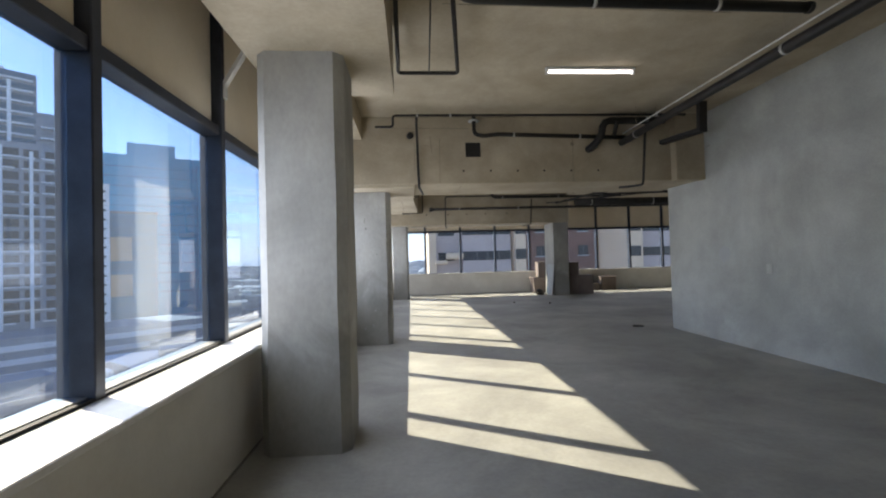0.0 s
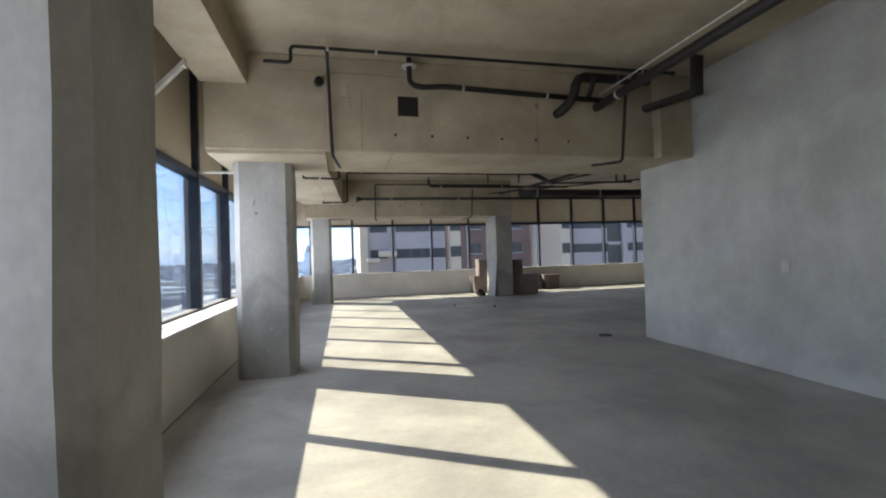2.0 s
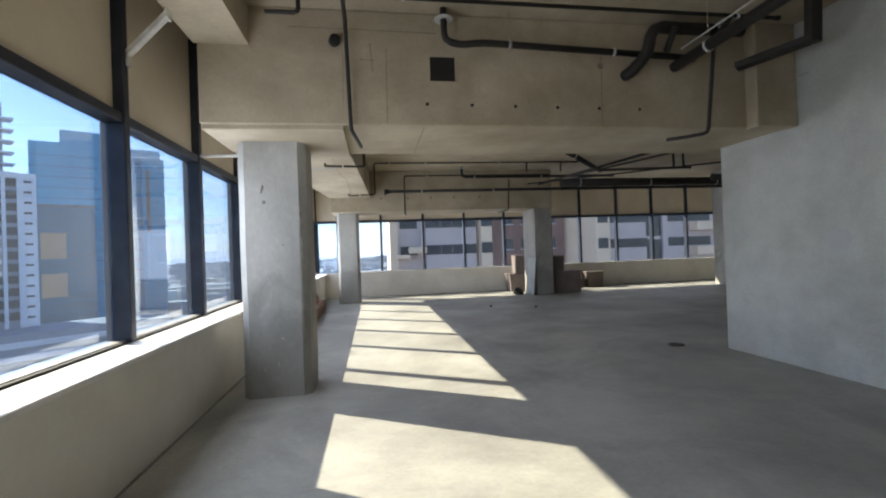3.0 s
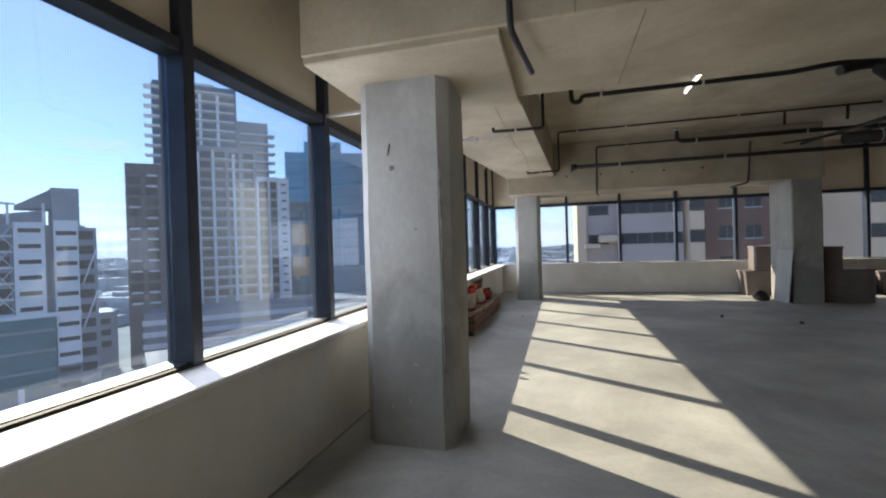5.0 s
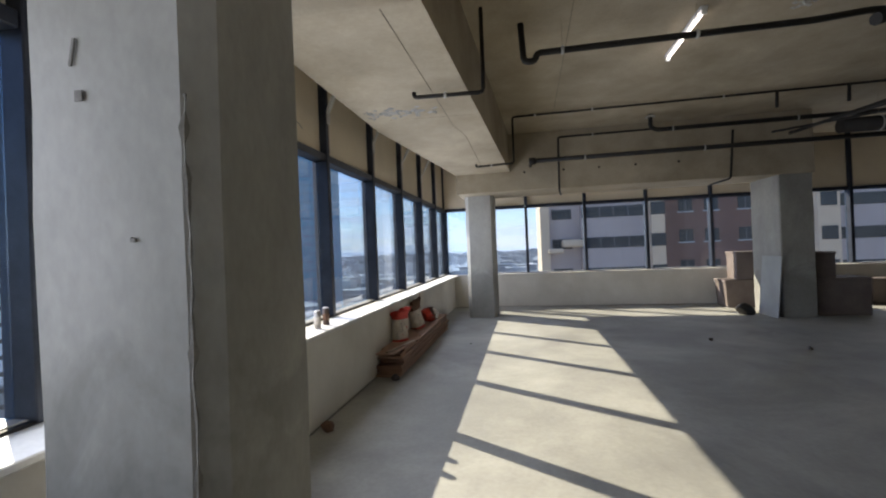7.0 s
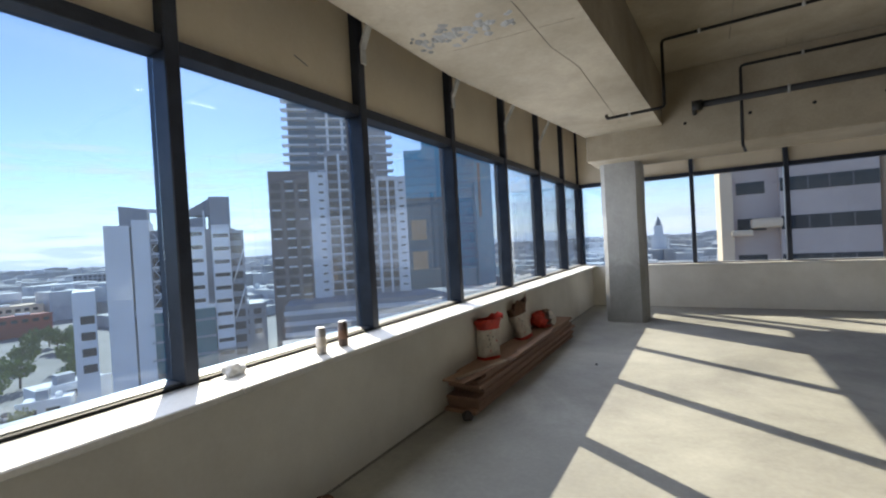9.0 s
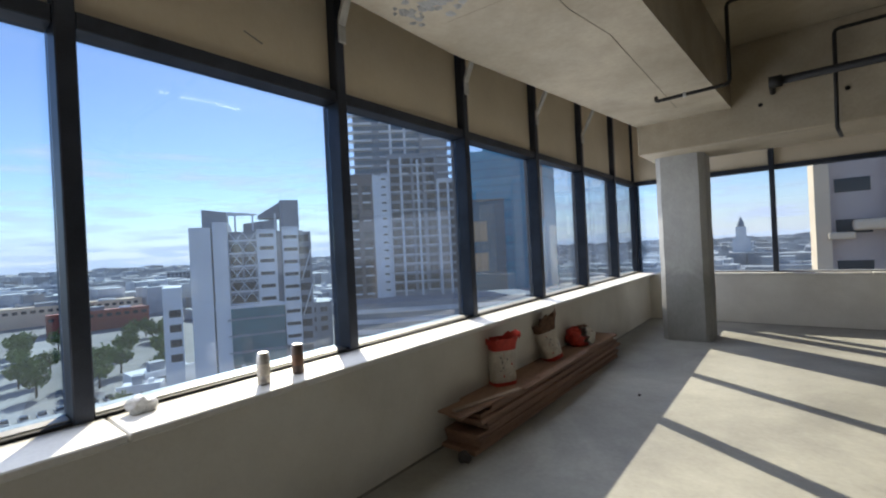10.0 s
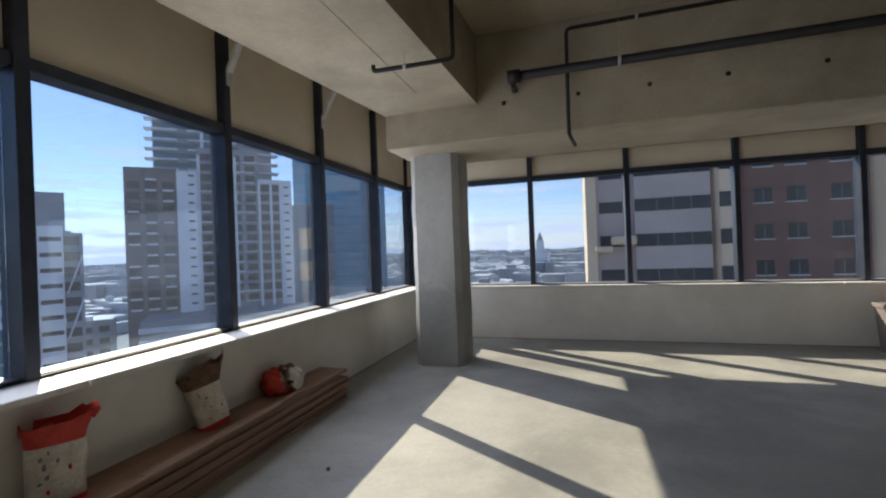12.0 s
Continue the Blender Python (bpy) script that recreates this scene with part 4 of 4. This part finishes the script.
glazing = mesh_of("window", boxed(-1.45, 1.45, -0.04, 0.1, 0.35, 2.35), M_FACGLASS)
slit_row(tower, glazing, "window", (-18.9, -14.8, -10.7), steps(-12, 23, 3.0), 0, 0.15, rb)
slit_row(tower, ledge, "ledge", (-18.9, -14.8, -10.7), steps(-12.3, 24, 3.0), 0, 0.3, rb)
slit_row(tower, slot, "window", (-5.0,), steps(-14, 25, 2.6), -0.8)
slit_row(tower, slot, "window", (20.6,), steps(-14, 23.5, 2.6), -0.6)
slit_row(tower, glazing, "window", (-1.2, 2.7, 6.5, 10.6), steps(-12, 31, 3.0), 2.0)
slit_row(tower, glazing, "window", (14.5, 17.4), steps(-12, 21, 3.0), 0)
for z in steps(-12, 31, 3.0):
    for x0, x1 in ((-3.55, -3.2), (-3.2, 0.8), (0.8, 4.6), (4.6, 8.4), (8.4, 12.8)):
        if rb.random() < 0.62:
            part("floor_slab", boxed(x0, x1 - rb.choice((0, 0, 1.2)), rb.choice((0.7, 1.1, 1.5)), 2.2, z, z + 0.34), M_PAINTED, tower)
for z in steps(27.6, 51.5, 2.9):
    part("balcony", boxed(-16.6, -8.5, 4.2, 7.5, z, z + 0.45), M_PAINTED, tower)
    part("balcony", boxed(-6.0, 7.2, 4.8, 6.4, z + 0.2, z + 0.6), M_PAINTED, tower)
    part("glazing_band", boxed(-14.5, 7.8, 5.9, 6.05, z + 1.0, z + 2.5), M_TEALDARK, tower)
    if z < 42:
        part("balcony", boxed(8.6, 19.2, 4.6, 9, z, z + 0.4), M_PAINTED, tower)
for x in (-2.2, 2.6):
    part("pier", boxed(x - 0.4, x + 0.4, 4.6, 6.1, 33, 50.5), M_PAINTED, tower, "white upright pier")
part("podium", boxed(-16, 46, -16, 2, GROUND, -13.5), M_GREYCLAD, tower, "low dark podium")
for z in (-16.4, -19.4, -22.4, -25.4):
    part("deck_edge", boxed(-16.3, 46.3, -16.4, -15.9, z, z + 1.3), M_PAINTED, tower)

# blue glass tower behind
blue = site("glass_tower", 28.6, 225, "tall blue glass office tower with a stepped top")
part("body", boxed(-25, 17.5, 0, 32, GROUND, 50), M_BLUEGLASS, blue)
part("upper_body", boxed(-16, 2, 3, 30, 50, 56), M_BLUEGLASS, blue)
part("right_wing", boxed(10.5, 18.6, -3, 28, GROUND, 46), M_BLUEGLASS, blue)
part("notch", boxed(11.8, 13.2, -3.15, -2.9, 14, 41), M_DARKBRICK, blue)
for z in steps(-10, 48, 4.2):
    part("floor_band", boxed(-25.08, 10.4, -0.09, 0.2, z, z + 0.35), M_BLUEBAND, blue)

# dark glass block before the blue tower
slab = site("dark_glass_block", 32.6, 190, "dark grey glass office block with two painted orange reflections")
part("body", boxed(-8, 8.2, 0, 18, GROUND, 21), M_TEALDARK, slab)
part("roof_edge", boxed(-8.2, 8.4, -0.3, 18.2, 21, 21.7), M_DARKBRICK, slab)
# orange reflection in the facade, built as two coloured panels
for z0, z1 in ((3.7, 12.3), (-9.0, -1.2)):
    part("reflection_panel", boxed(-5.9, 0.5, -0.25, 0.2, z0, z1), M_REFLECTION, slab, "pale orange reflection painted on the glass")
for z in steps(-14, 20, 3.4):
    part("floor_band", boxed(-8.05, 8.25, -0.12, 0.1, z, z + 0.3), M_BLUEBAND, slab)

# pale office block with roof frames
office = site("office_block", 61.2, 105, "pale grey office block with an open roof frame")
part("core_left", boxed(-11.6, -7.6, -1, 16, GROUND, 8.4), M_PAINTED, office)
part("core_second", boxed(-7.2, -4.4, -1.6, 14, GROUND, 9.4), M_PAINTED, office)
part("main_body", boxed(-4.4, 11.0, 0.6, 18, GROUND, 7.4), M_GREYCLAD, office)
part("right_end", boxed(9.6, 12.6, 0.2, 16, GROUND, 7.0), M_GREYCLAD, office)
part("stack_one", boxed(1.2, 5.2, -1.0, 4, -18, 7.8), M_PAINTED, office)
part("stack_two", boxed(6.4, 9.8, -1.0, 4, -18, 8.2), M_PAINTED, office)
def sloped_box(x0, x1, y0, y1, z0, z_left, z_right):
    bm = boxed(x0, x1, y0, y1, z0, z0 + 1)
    for v in bm.verts:
        if v.co.z > z0 + 0.5:
            v.co.z = z_left if v.co.x < (x0 + x1) / 2 else z_right
    return bm


part("roof_tower", sloped_box(-9.2, -4.6, 0, 8, 8.0, 12.2, 11.6), M_GREYCLAD, office)
part("roof_tower", boxed(6.3, 10.2, 0, 7, 7.0, 14.2), M_GREYCLAD, office)
part("roof_wing", sloped_box(1.6, 6.4, 2.6, 7, 10.4, 11.0, 14.1), M_GREYCLAD, office, "slanting roof blade")
part("roof_room", sloped_box(-1.4, 5.6, 2, 10, 7.4, 9.2, 10.2), M_GREYCLAD, office)
for x in (-2.9, 0.6, 5.2):
    part("roof_post", boxed(x - 0.18, x + 0.18, 0.5, 0.9, 7.4, 11.3), M_PAINTED, office)
part("roof_rail", sloped_box(-4.6, 1.6, 0.4, 1.0, 10.9, 11.7, 11.2), M_PAINTED, office)
pan = mesh_of("window", boxed(-1.45, 1.45, -0.05, 0.1, 0, 0.75), M_FACGLASS)
slit_row(office, pan, "window", (3.2,), steps(-16, 6.5, 2.75), -1.0)
slit_row(office, pan, "window", (8.1,), steps(-22, 6.5, 2.75), -1.0)
pan2 = mesh_of("window", boxed(-1.1, 1.1, -0.05, 0.1, 0, 1.6), M_FACGLASS)
slit_row(office, pan2, "window", (-3.0, -0.4), steps(-8, 5.5, 2.75), 0.6)
slit_row(office, pan2, "window", (11.0,), steps(-20, 5.5, 2.75), 0.2)
for z0 in (-7.6, -3.9, -0.2, 3.5):
    for xa, xb in ((-4.2, -1.6), (-1.6, -4.2), (-1.6, 1.1), (1.1, -1.6)):
        part("brace", tube([(xa, -0.1, z0), (xb, -0.1, z0 + 3.7)], 0.09, 6), M_PAINTED, office, "white diagonal brace")
for z in steps(-8, 5.8, 2.75):
    part("floor_band", boxed(-4.3, 1.1, 0.35, 0.7, z - 0.5, z - 0.1), M_PAINTED, office)
part("floor_band", boxed(-7.4, 9.9, -1.3, 0.7, -9.2, -8.3), M_PAINTED, office, "white band over the glass base")
for z0 in (-12, -4):
    part("brace", tube([(10.2, 0.0, z0), (12.5, -0.2, z0 + 7)], 0.14, 6), M_PAINTED, office, "white diagonal brace")
part("glass_base", boxed(-5.0, 6.2, -1.4, 1, -21, -9), M_TEAL, office, "teal glass base")
for z in (-11.5, -15, -18.5):
    part("floor_band", boxed(-5.1, 6.3, -1.6, -1.3, z, z + 0.45), M_GREYCLAD, office)
for x in (-2.5, 1.5):
    part("stilt", boxed(x - 0.4, x + 0.4, -1.5, -0.8, GROUND, -20.9), M_PAINTED, office)
side_block = site("office_wing", 69.5, 112, "pale low wing beside the office block")
part("body", boxed(-1.8, 1.8, 0, 10, GROUND, -4), M_PAINTED, side_block)
slit_row(side_block, pan2, "window", (0.4,), steps(-20, -9, 3.2), 0)

# brick and cream tower close behind the back windows
flats = thing("brick_tower", 0, 53, 0, "tall cream and brown brick tower with ribbon windows", "building")
TOP = 38.0
part("cream_pier", boxed(2.3, 3.2, -0.4, 14, GROUND, TOP), M_CREAM, flats)
# the bay's shade is put into its colour: duller tile, not cream
part("bay", boxed(3.2, 6.4, 0.3, 16, GROUND, TOP), M_LILAC, flats)
part("ribbon_front", boxed(6.4, 12.4, -0.6, 16, GROUND, TOP), M_LILAC, flats, "pale tiled front with ribbon windows")
part("cream_pier", prism([(12.4, 0.7), (12.95, -1.0), (14.2, -1.0), (14.2, 16), (12.4, 16)], GROUND, TOP), M_CREAM, flats)
part("brick_front", boxed(14.2, 24.2, 1.2, 18, GROUND, TOP), M_BROWN, flats, "brown brick front")
part("cream_pier", prism([(24.2, 2.0), (27.0, -1.6), (28.8, -1.6), (28.8, 16), (24.2, 16)], GROUND, TOP), M_CREAM, flats)
part("ribbon_front", boxed(28.8, 34.4, -0.4, 16, GROUND, TOP), M_LILAC, flats, "pale tiled front with ribbon windows")
part("stair_glass", boxed(34.4, 36.8, 0.1, 16, GROUND, TOP), M_FACGLASS, flats)
part("ribbon_front", boxed(36.8, 58.0, -0.3, 16, GROUND, TOP), M_LILAC, flats, "pale tiled front with ribbon windows")
part("balcony", soften(boxed(4.4, 6.5, -1.1, 0.35, 1.35, 2.15), 0.2, 2), M_CREAM, flats, "pale rounded balcony")
part("balcony", soften(boxed(3.0, 4.5, -1.0, 0.35, 0.75, 1.25), 0.1, 2), M_CREAM, flats, "pale rounded balcony")
fl = [-1.95 + 3.1 * k for k in range(-6, 13)]
ribbon = mesh_of("window", boxed(-2.98, 2.98, -0.05, 0.1, 0, 1.1), M_FACGLASS)
bar = mesh_of("window_bar", boxed(-0.05, 0.05, -0.09, 0.0, 0, 1.1), M_DARKBRICK)
small = mesh_of("window", boxed(-0.65, 0.65, -0.05, 0.1, 0, 1.25), M_FACGLASS)
rim = mesh_of("window_frame", soften(boxed(-0.78, 0.78, -0.10, -0.02, -0.12, 0.0), 0.01), M_WINFRAME)
for z in fl:
    rw = piece("window", ribbon, flats, Matrix.Translation((9.4, -0.6, z)))
    for x in (-1.2, 0.1, 1.5):
        piece("window_bar", bar, rw, Matrix.Translation((x, 0, 0)))
    part("window", boxed(3.5, 5.5, 0.24, 0.4, z + 0.02, z + 1.05), M_FACGLASS, flats)
    for x in (16.8, 19.2, 22.3):
        sw = piece("window", small, flats, Matrix.Translation((x, 1.2, z + 0.3)))
        piece("window_frame", rim, sw, Matrix.Identity(4))
        piece("window_bar", bar, sw, Matrix.Identity(4))
    piece("window", small, flats, Matrix.Translation((13.58, -1.0, z)))
    piece("window", small, flats, Matrix.Translation((27.9, -1.6, z)))
    piece("window", ribbon, flats, Matrix.Translation((31.6, -0.4, z)))
    for x in (40.5, 47.5, 54.0):
        piece("window", ribbon, flats, Matrix.Translation((x, -0.3, z)))
    for x in (43.2,):
        part("balcony", boxed(x - 2.6, x + 2.6, -1.6, -0.3, z - 1.2, z - 0.15), M_CREAM, flats)
    part("stair_landing", boxed(34.5, 36.7, -0.1, 0.1, z + 0.9, z + 1.3), M_LILAC, flats)
part("roof_edge", boxed(2.0, 58.3, -1.9, 18, TOP, TOP + 0.8), M_CREAM, flats)

# lower blocks by the street, nearest first
def low_block(az, dist, w, d, top, mat, label, rows, turn=0, gap=2.6):
    b = site("street_building", az, dist, label)
    b.rotation_euler[2] += radians(turn)
    part("body", boxed(-w / 2, w / 2, 0, d, GROUND, top), mat, b)
    part("parapet", soften(boxed(-w / 2 - 0.2, w / 2 + 0.2, -0.2, 0.25, top, top + 0.7), 0.03), mat, b)
    part("roof_box", boxed(-w * 0.2, w * 0.05, d * 0.3, d * 0.6, top, top + 2.2), M_GREYCLAD, b)
    part("roof_box", boxed(w * 0.2, w * 0.32, d * 0.2, d * 0.4, top, top + 1.4), M_PAINTED, b)
    for z in [top - 2.6 - 3.1 * k for k in range(rows)]:
        slit_row(b, pan2, "window", steps(-w / 2 + 1.8, w / 2 - 1.8, gap + 1.0), [z], 0)
    return b


low_block(41, 78, 26, 20, -16.5, M_PINK, "low pinkish street building with small windows", 3, 10)
low_block(27, 96, 34, 22, -18.0, M_PAINTED, "long low pale building beside the street", 3, 4)
low_block(20, 120, 50, 26, -18, M_GREYCLAD, "long low grey building beside the street", 2, -6)
low_block(57.5, 150, 26, 20, -14.5, M_GREYCLAD, "low dark glass building behind the office block", 3, 0)
low_block(70.5, 128, 13, 9, -25, M_PAINTED, "low white house with roof boxes", 1, 20)
low_block(73, 120, 8, 7, -26, M_PAINTED, "low white house with roof boxes", 1, -10)
low_block(79, 330, 70, 26, -20, M_CREAM, "long low shed with a pale front", 1, 5)
low_block(76.5, 275, 40, 16, -21, M_REDROOF, "low building with a red fascia", 1, 5)
low_block(66, 520, 90, 50, -9, M_GREYCLAD, "broad low grey building", 3, -8)
low_block(86, 420, 80, 40, -14, M_PAINTED, "broad low pale building", 3, 0)
low_block(10, 210, 60, 30, -20, M_PAINTED, "low pale building far off", 2, 0)

minaret = site("stone_tower", 4.4, 420, "far pale tower with a pointed top", "tower")
part("shaft", boxed(-6, 6, 0, 12, GROUND, -2), M_STONE, minaret)
part("upper_stage", boxed(-3.5, 3.5, 2, 9, -2, 7), M_STONE, minaret)
part("spire", lathe([(2.6, 7), (2.2, 10), (0.2, 15)], 10, at=(0, 5, 0)), M_GREYCLAD, minaret)

# far low houses, too many to count
houses = bmesh.new()
rh = random.Random(21)
for i in range(4400):
    az = rh.uniform(-8, 118)
    dist = 130 * (22 ** rh.random())
    if (dist < 250 and (20 < az < 90 or az < 8)) or (dist < 340 and 67 < az < 92):
        continue
    a = radians(az)
    x, y = -dist * math.sin(a), 6 + dist * math.cos(a)
    if 1 < x < 60 and y < 75:
        continue
    s = 1 + dist / 700
    w, d, h = rh.uniform(3, 9.5) * s, rh.uniform(3, 8) * s, rh.choice((4, 5, 6, 7, 8, 10, 14)) * (0.8 + 0.25 * min(s, 2.4))
    box(houses, x - w, x + w, y - d, y + d, GROUND, GROUND + h)
    if rh.random() < 0.5:
        box(houses, x - w * 0.4, x + w * 0.1, y - d * 0.4, y + d * 0.2, GROUND + h, GROUND + h + 2.2)
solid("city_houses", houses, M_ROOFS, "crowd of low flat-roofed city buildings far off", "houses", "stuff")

# park trees
def tree(x, y, h, seed, mat, label):
    th = thing("tree", x, y, GROUND, label, "tree", "park trees")
    r = random.Random(seed)
    trunk = tube([(0, 0, 0), (0.1, 0.05, h * 0.3), (0.0, 0.2, h * 0.55)], h * 0.03, 6)
    for k in range(4):
        a = r.uniform(0, math.tau)
        tube([(0, 0.1, h * 0.35), (math.cos(a) * h * 0.25, math.sin(a) * h * 0.25, h * 0.65)], h * 0.014, 5, bm=trunk)
    part("trunk", trunk, M_BARK, th)
    crown = bmesh.new()
    for k in range(620):
        v = Vector((r.gauss(0, 1), r.gauss(0, 1), r.gauss(0, 0.8))).normalized() * (0.45 + 0.55 * r.random() ** 0.5)
        p = Vector((v.x * h * 0.42, v.y * h * 0.42, h * 0.68 + v.z * h * 0.32)) * (0.85 + 0.25 * noise.noise(v * 2.0 + Vector((seed, 0, 0))))
        q = Euler((r.uniform(0, 6), r.uniform(0, 6), r.uniform(0, 6))).to_matrix()
        s = h * r.uniform(0.02, 0.045)
        vs = [crown.verts.new(p + q @ Vector(c) * s) for c in ((-1, -0.7, 0), (1, -0.6, 0.2), (0.9, 0.8, 0), (-0.8, 0.7, 0.25))]
        crown.faces.new(vs)
    part("crown", crown, mat, th)
    return th


rt = random.Random(5)
seeds = [tree(-140, 40, 9, 1, M_LEAF, "leafy dark green park tree"), tree(-132, 52, 8, 2, M_LEAF, "leafy dark green park tree")]
for k in range(30):
    az, dist = rt.uniform(70, 83), rt.uniform(145, 235)
    a = radians(az)
    copy_thing(seeds[k % 2], Matrix.Translation((0.9 - dist * math.sin(a), 6 + dist * math.cos(a), GROUND)) @ pose(0, 0, 0, 0, 0, rt.uniform(0, 360)))
bright = tree(-112, 37, 5, 7, M_LEAFLIGHT, "small bright yellow-green tree")

# road and parked cars
road = boxed(-6, 6, -120, 120, GROUND + 0.01, GROUND + 0.06)
solid("road", road, M_PALEROAD, "pale concrete street between the blocks", "road").matrix_basis = pose(-150, 22, 0, 0, 0, 78)
solid("road", boxed(-9, 9, -160, 160, GROUND + 0.07, GROUND + 0.1), M_ROAD, "grey asphalt street below the windows", "road").matrix_basis = pose(-44, 30, 0, 0, 0, 8)


def parked_car(x, y, rz):
    th = thing("car", x, y, GROUND + 0.05, "small pale parked car", "car", "parked cars", rz=rz)
    part("body", soften(boxed(-0.88, 0.88, -2.1, 2.1, 0.3, 0.85), 0.12, 2), M_CARS, th)
    cab = boxed(-0.78, 0.78, -1.2, 1.0, 0.85, 1.45)
    for v in cab.verts:
        if v.co.z > 1:
            v.co.x *= 0.8
            v.co.y *= 0.7
    part("cabin", soften(cab, 0.06), M_FACGLASS, th)
    for sx in (-0.8, 0.8):
        for sy in (-1.3, 1.3):
            part("wheel", tube([(sx - 0.1, sy, 0.32), (sx + 0.1, sy, 0.32)], 0.32, 10), M_ROAD, th)
    return th


car = parked_car(-95, 2, 60)
for k in range(34):
    row, col = divmod(k, 12)
    copy_thing(car, pose(-106 - row * 9 + rt.uniform(-0.6, 0.6), 4 + col * 2.9 + row * 4, GROUND + 0.1, 0, 0, 84 + rt.uniform(-4, 4)))

# hills on the horizon
hills = bmesh.new()
prev = None
for k in range(91):
    az = -40 + 2.0 * k
    a = radians(az)
    h = GROUND + 26 + 50 * max(0, noise.noise(Vector((k * 0.13, 4.2, 0))) + 0.25)
    x, y = -4300 * math.sin(a), 4300 * math.cos(a)
    cur = [hills.verts.new((x, y, GROUND - 1)), hills.verts.new((x * 1.02, y * 1.02, h)), hills.verts.new((x * 1.06, y * 1.06, GROUND - 1))]
    if prev:
        for i in (0, 1):
            hills.faces.new((prev[i], cur[i], cur[i + 1], prev[i + 1]))
    prev = cur
solid("hills", hills, M_HILL, "low hills along the horizon, tinted pale blue for haze", "hills", "backdrop")

# paved terrace below the windows
solid("pavement", boxed(-118, -58, -40, 130, GROUND + 0.11, GROUND + 0.5), M_PINK, "broad pinkish paved terrace far below", "pavement")

# thin streaks of cloud low over the horizon, on a glowing sheet
M_CLOUD_HAZE = bpy.data.materials.new("cloud")
M_CLOUD_HAZE.use_nodes = True
cn, cl = M_CLOUD_HAZE.node_tree.nodes, M_CLOUD_HAZE.node_tree.links
cn.remove(cn["Principled BSDF"])
c_geo, c_map, c_tex, c_ramp = cn.new("ShaderNodeNewGeometry"), cn.new("ShaderNodeMapping"), cn.new("ShaderNodeTexNoise"), cn.new("ShaderNodeValToRGB")
c_map.inputs["Scale"].default_value = (0.0011, 0.0011, 0.0085)
c_tex.inputs["Scale"].default_value, c_tex.inputs["Detail"].default_value, c_tex.inputs["Roughness"].default_value = 1.6, 8, 0.6
c_ramp.color_ramp.elements[0].position, c_ramp.color_ramp.elements[1].position = 0.47, 0.74
c_emit, c_clear, c_mix = cn.new("ShaderNodeEmission"), cn.new("ShaderNodeBsdfTransparent"), cn.new("ShaderNodeMixShader")
c_emit.inputs["Color"].default_value, c_emit.inputs["Strength"].default_value = (0.90, 0.95, 1.0, 1), 0.62
cl.new(c_geo.outputs["Position"], c_map.inputs["Vector"])
cl.new(c_map.outputs[0], c_tex.inputs["Vector"])
cl.new(c_tex.outputs["Fac"], c_ramp.inputs["Fac"])
# whitish horizon haze painted in, denser towards the ground
c_sep, c_haze, c_add = cn.new("ShaderNodeSeparateXYZ"), cn.new("ShaderNodeMapRange"), cn.new("ShaderNodeMath")
c_haze.inputs["From Min"].default_value, c_haze.inputs["From Max"].default_value = -10, 430
c_haze.inputs["To Min"].default_value, c_haze.inputs["To Max"].default_value = 0.75, 0.0
c_add.use_clamp = True
cl.new(c_geo.outputs["Position"], c_sep.inputs[0])
cl.new(c_sep.outputs["Z"], c_haze.inputs["Value"])
cl.new(c_haze.outputs[0], c_add.inputs[0])
cl.new(c_ramp.outputs["Color"], c_add.inputs[1])
cl.new(c_add.outputs[0], c_mix.inputs[0])
cl.new(c_clear.outputs[0], c_mix.inputs[1])
cl.new(c_emit.outputs[0], c_mix.inputs[2])
cl.new(c_mix.outputs[0], cn["Material Output"].inputs["Surface"])
clouds = bmesh.new()
ring = []
for k in range(61):
    a = radians(-25 + 2.5 * k)
    ring.append([clouds.verts.new((-4240 * math.sin(a), 4240 * math.cos(a), z)) for z in (-29, 900)])
for p, q in zip(ring, ring[1:]):
    clouds.faces.new((p[0], q[0], q[1], p[1]))
cloud_ob = solid("clouds", clouds, M_CLOUD_HAZE, "thin white cloud streaks over painted haze, on a glowing sheet", "clouds", "backdrop")
cloud_ob.visible_shadow = False
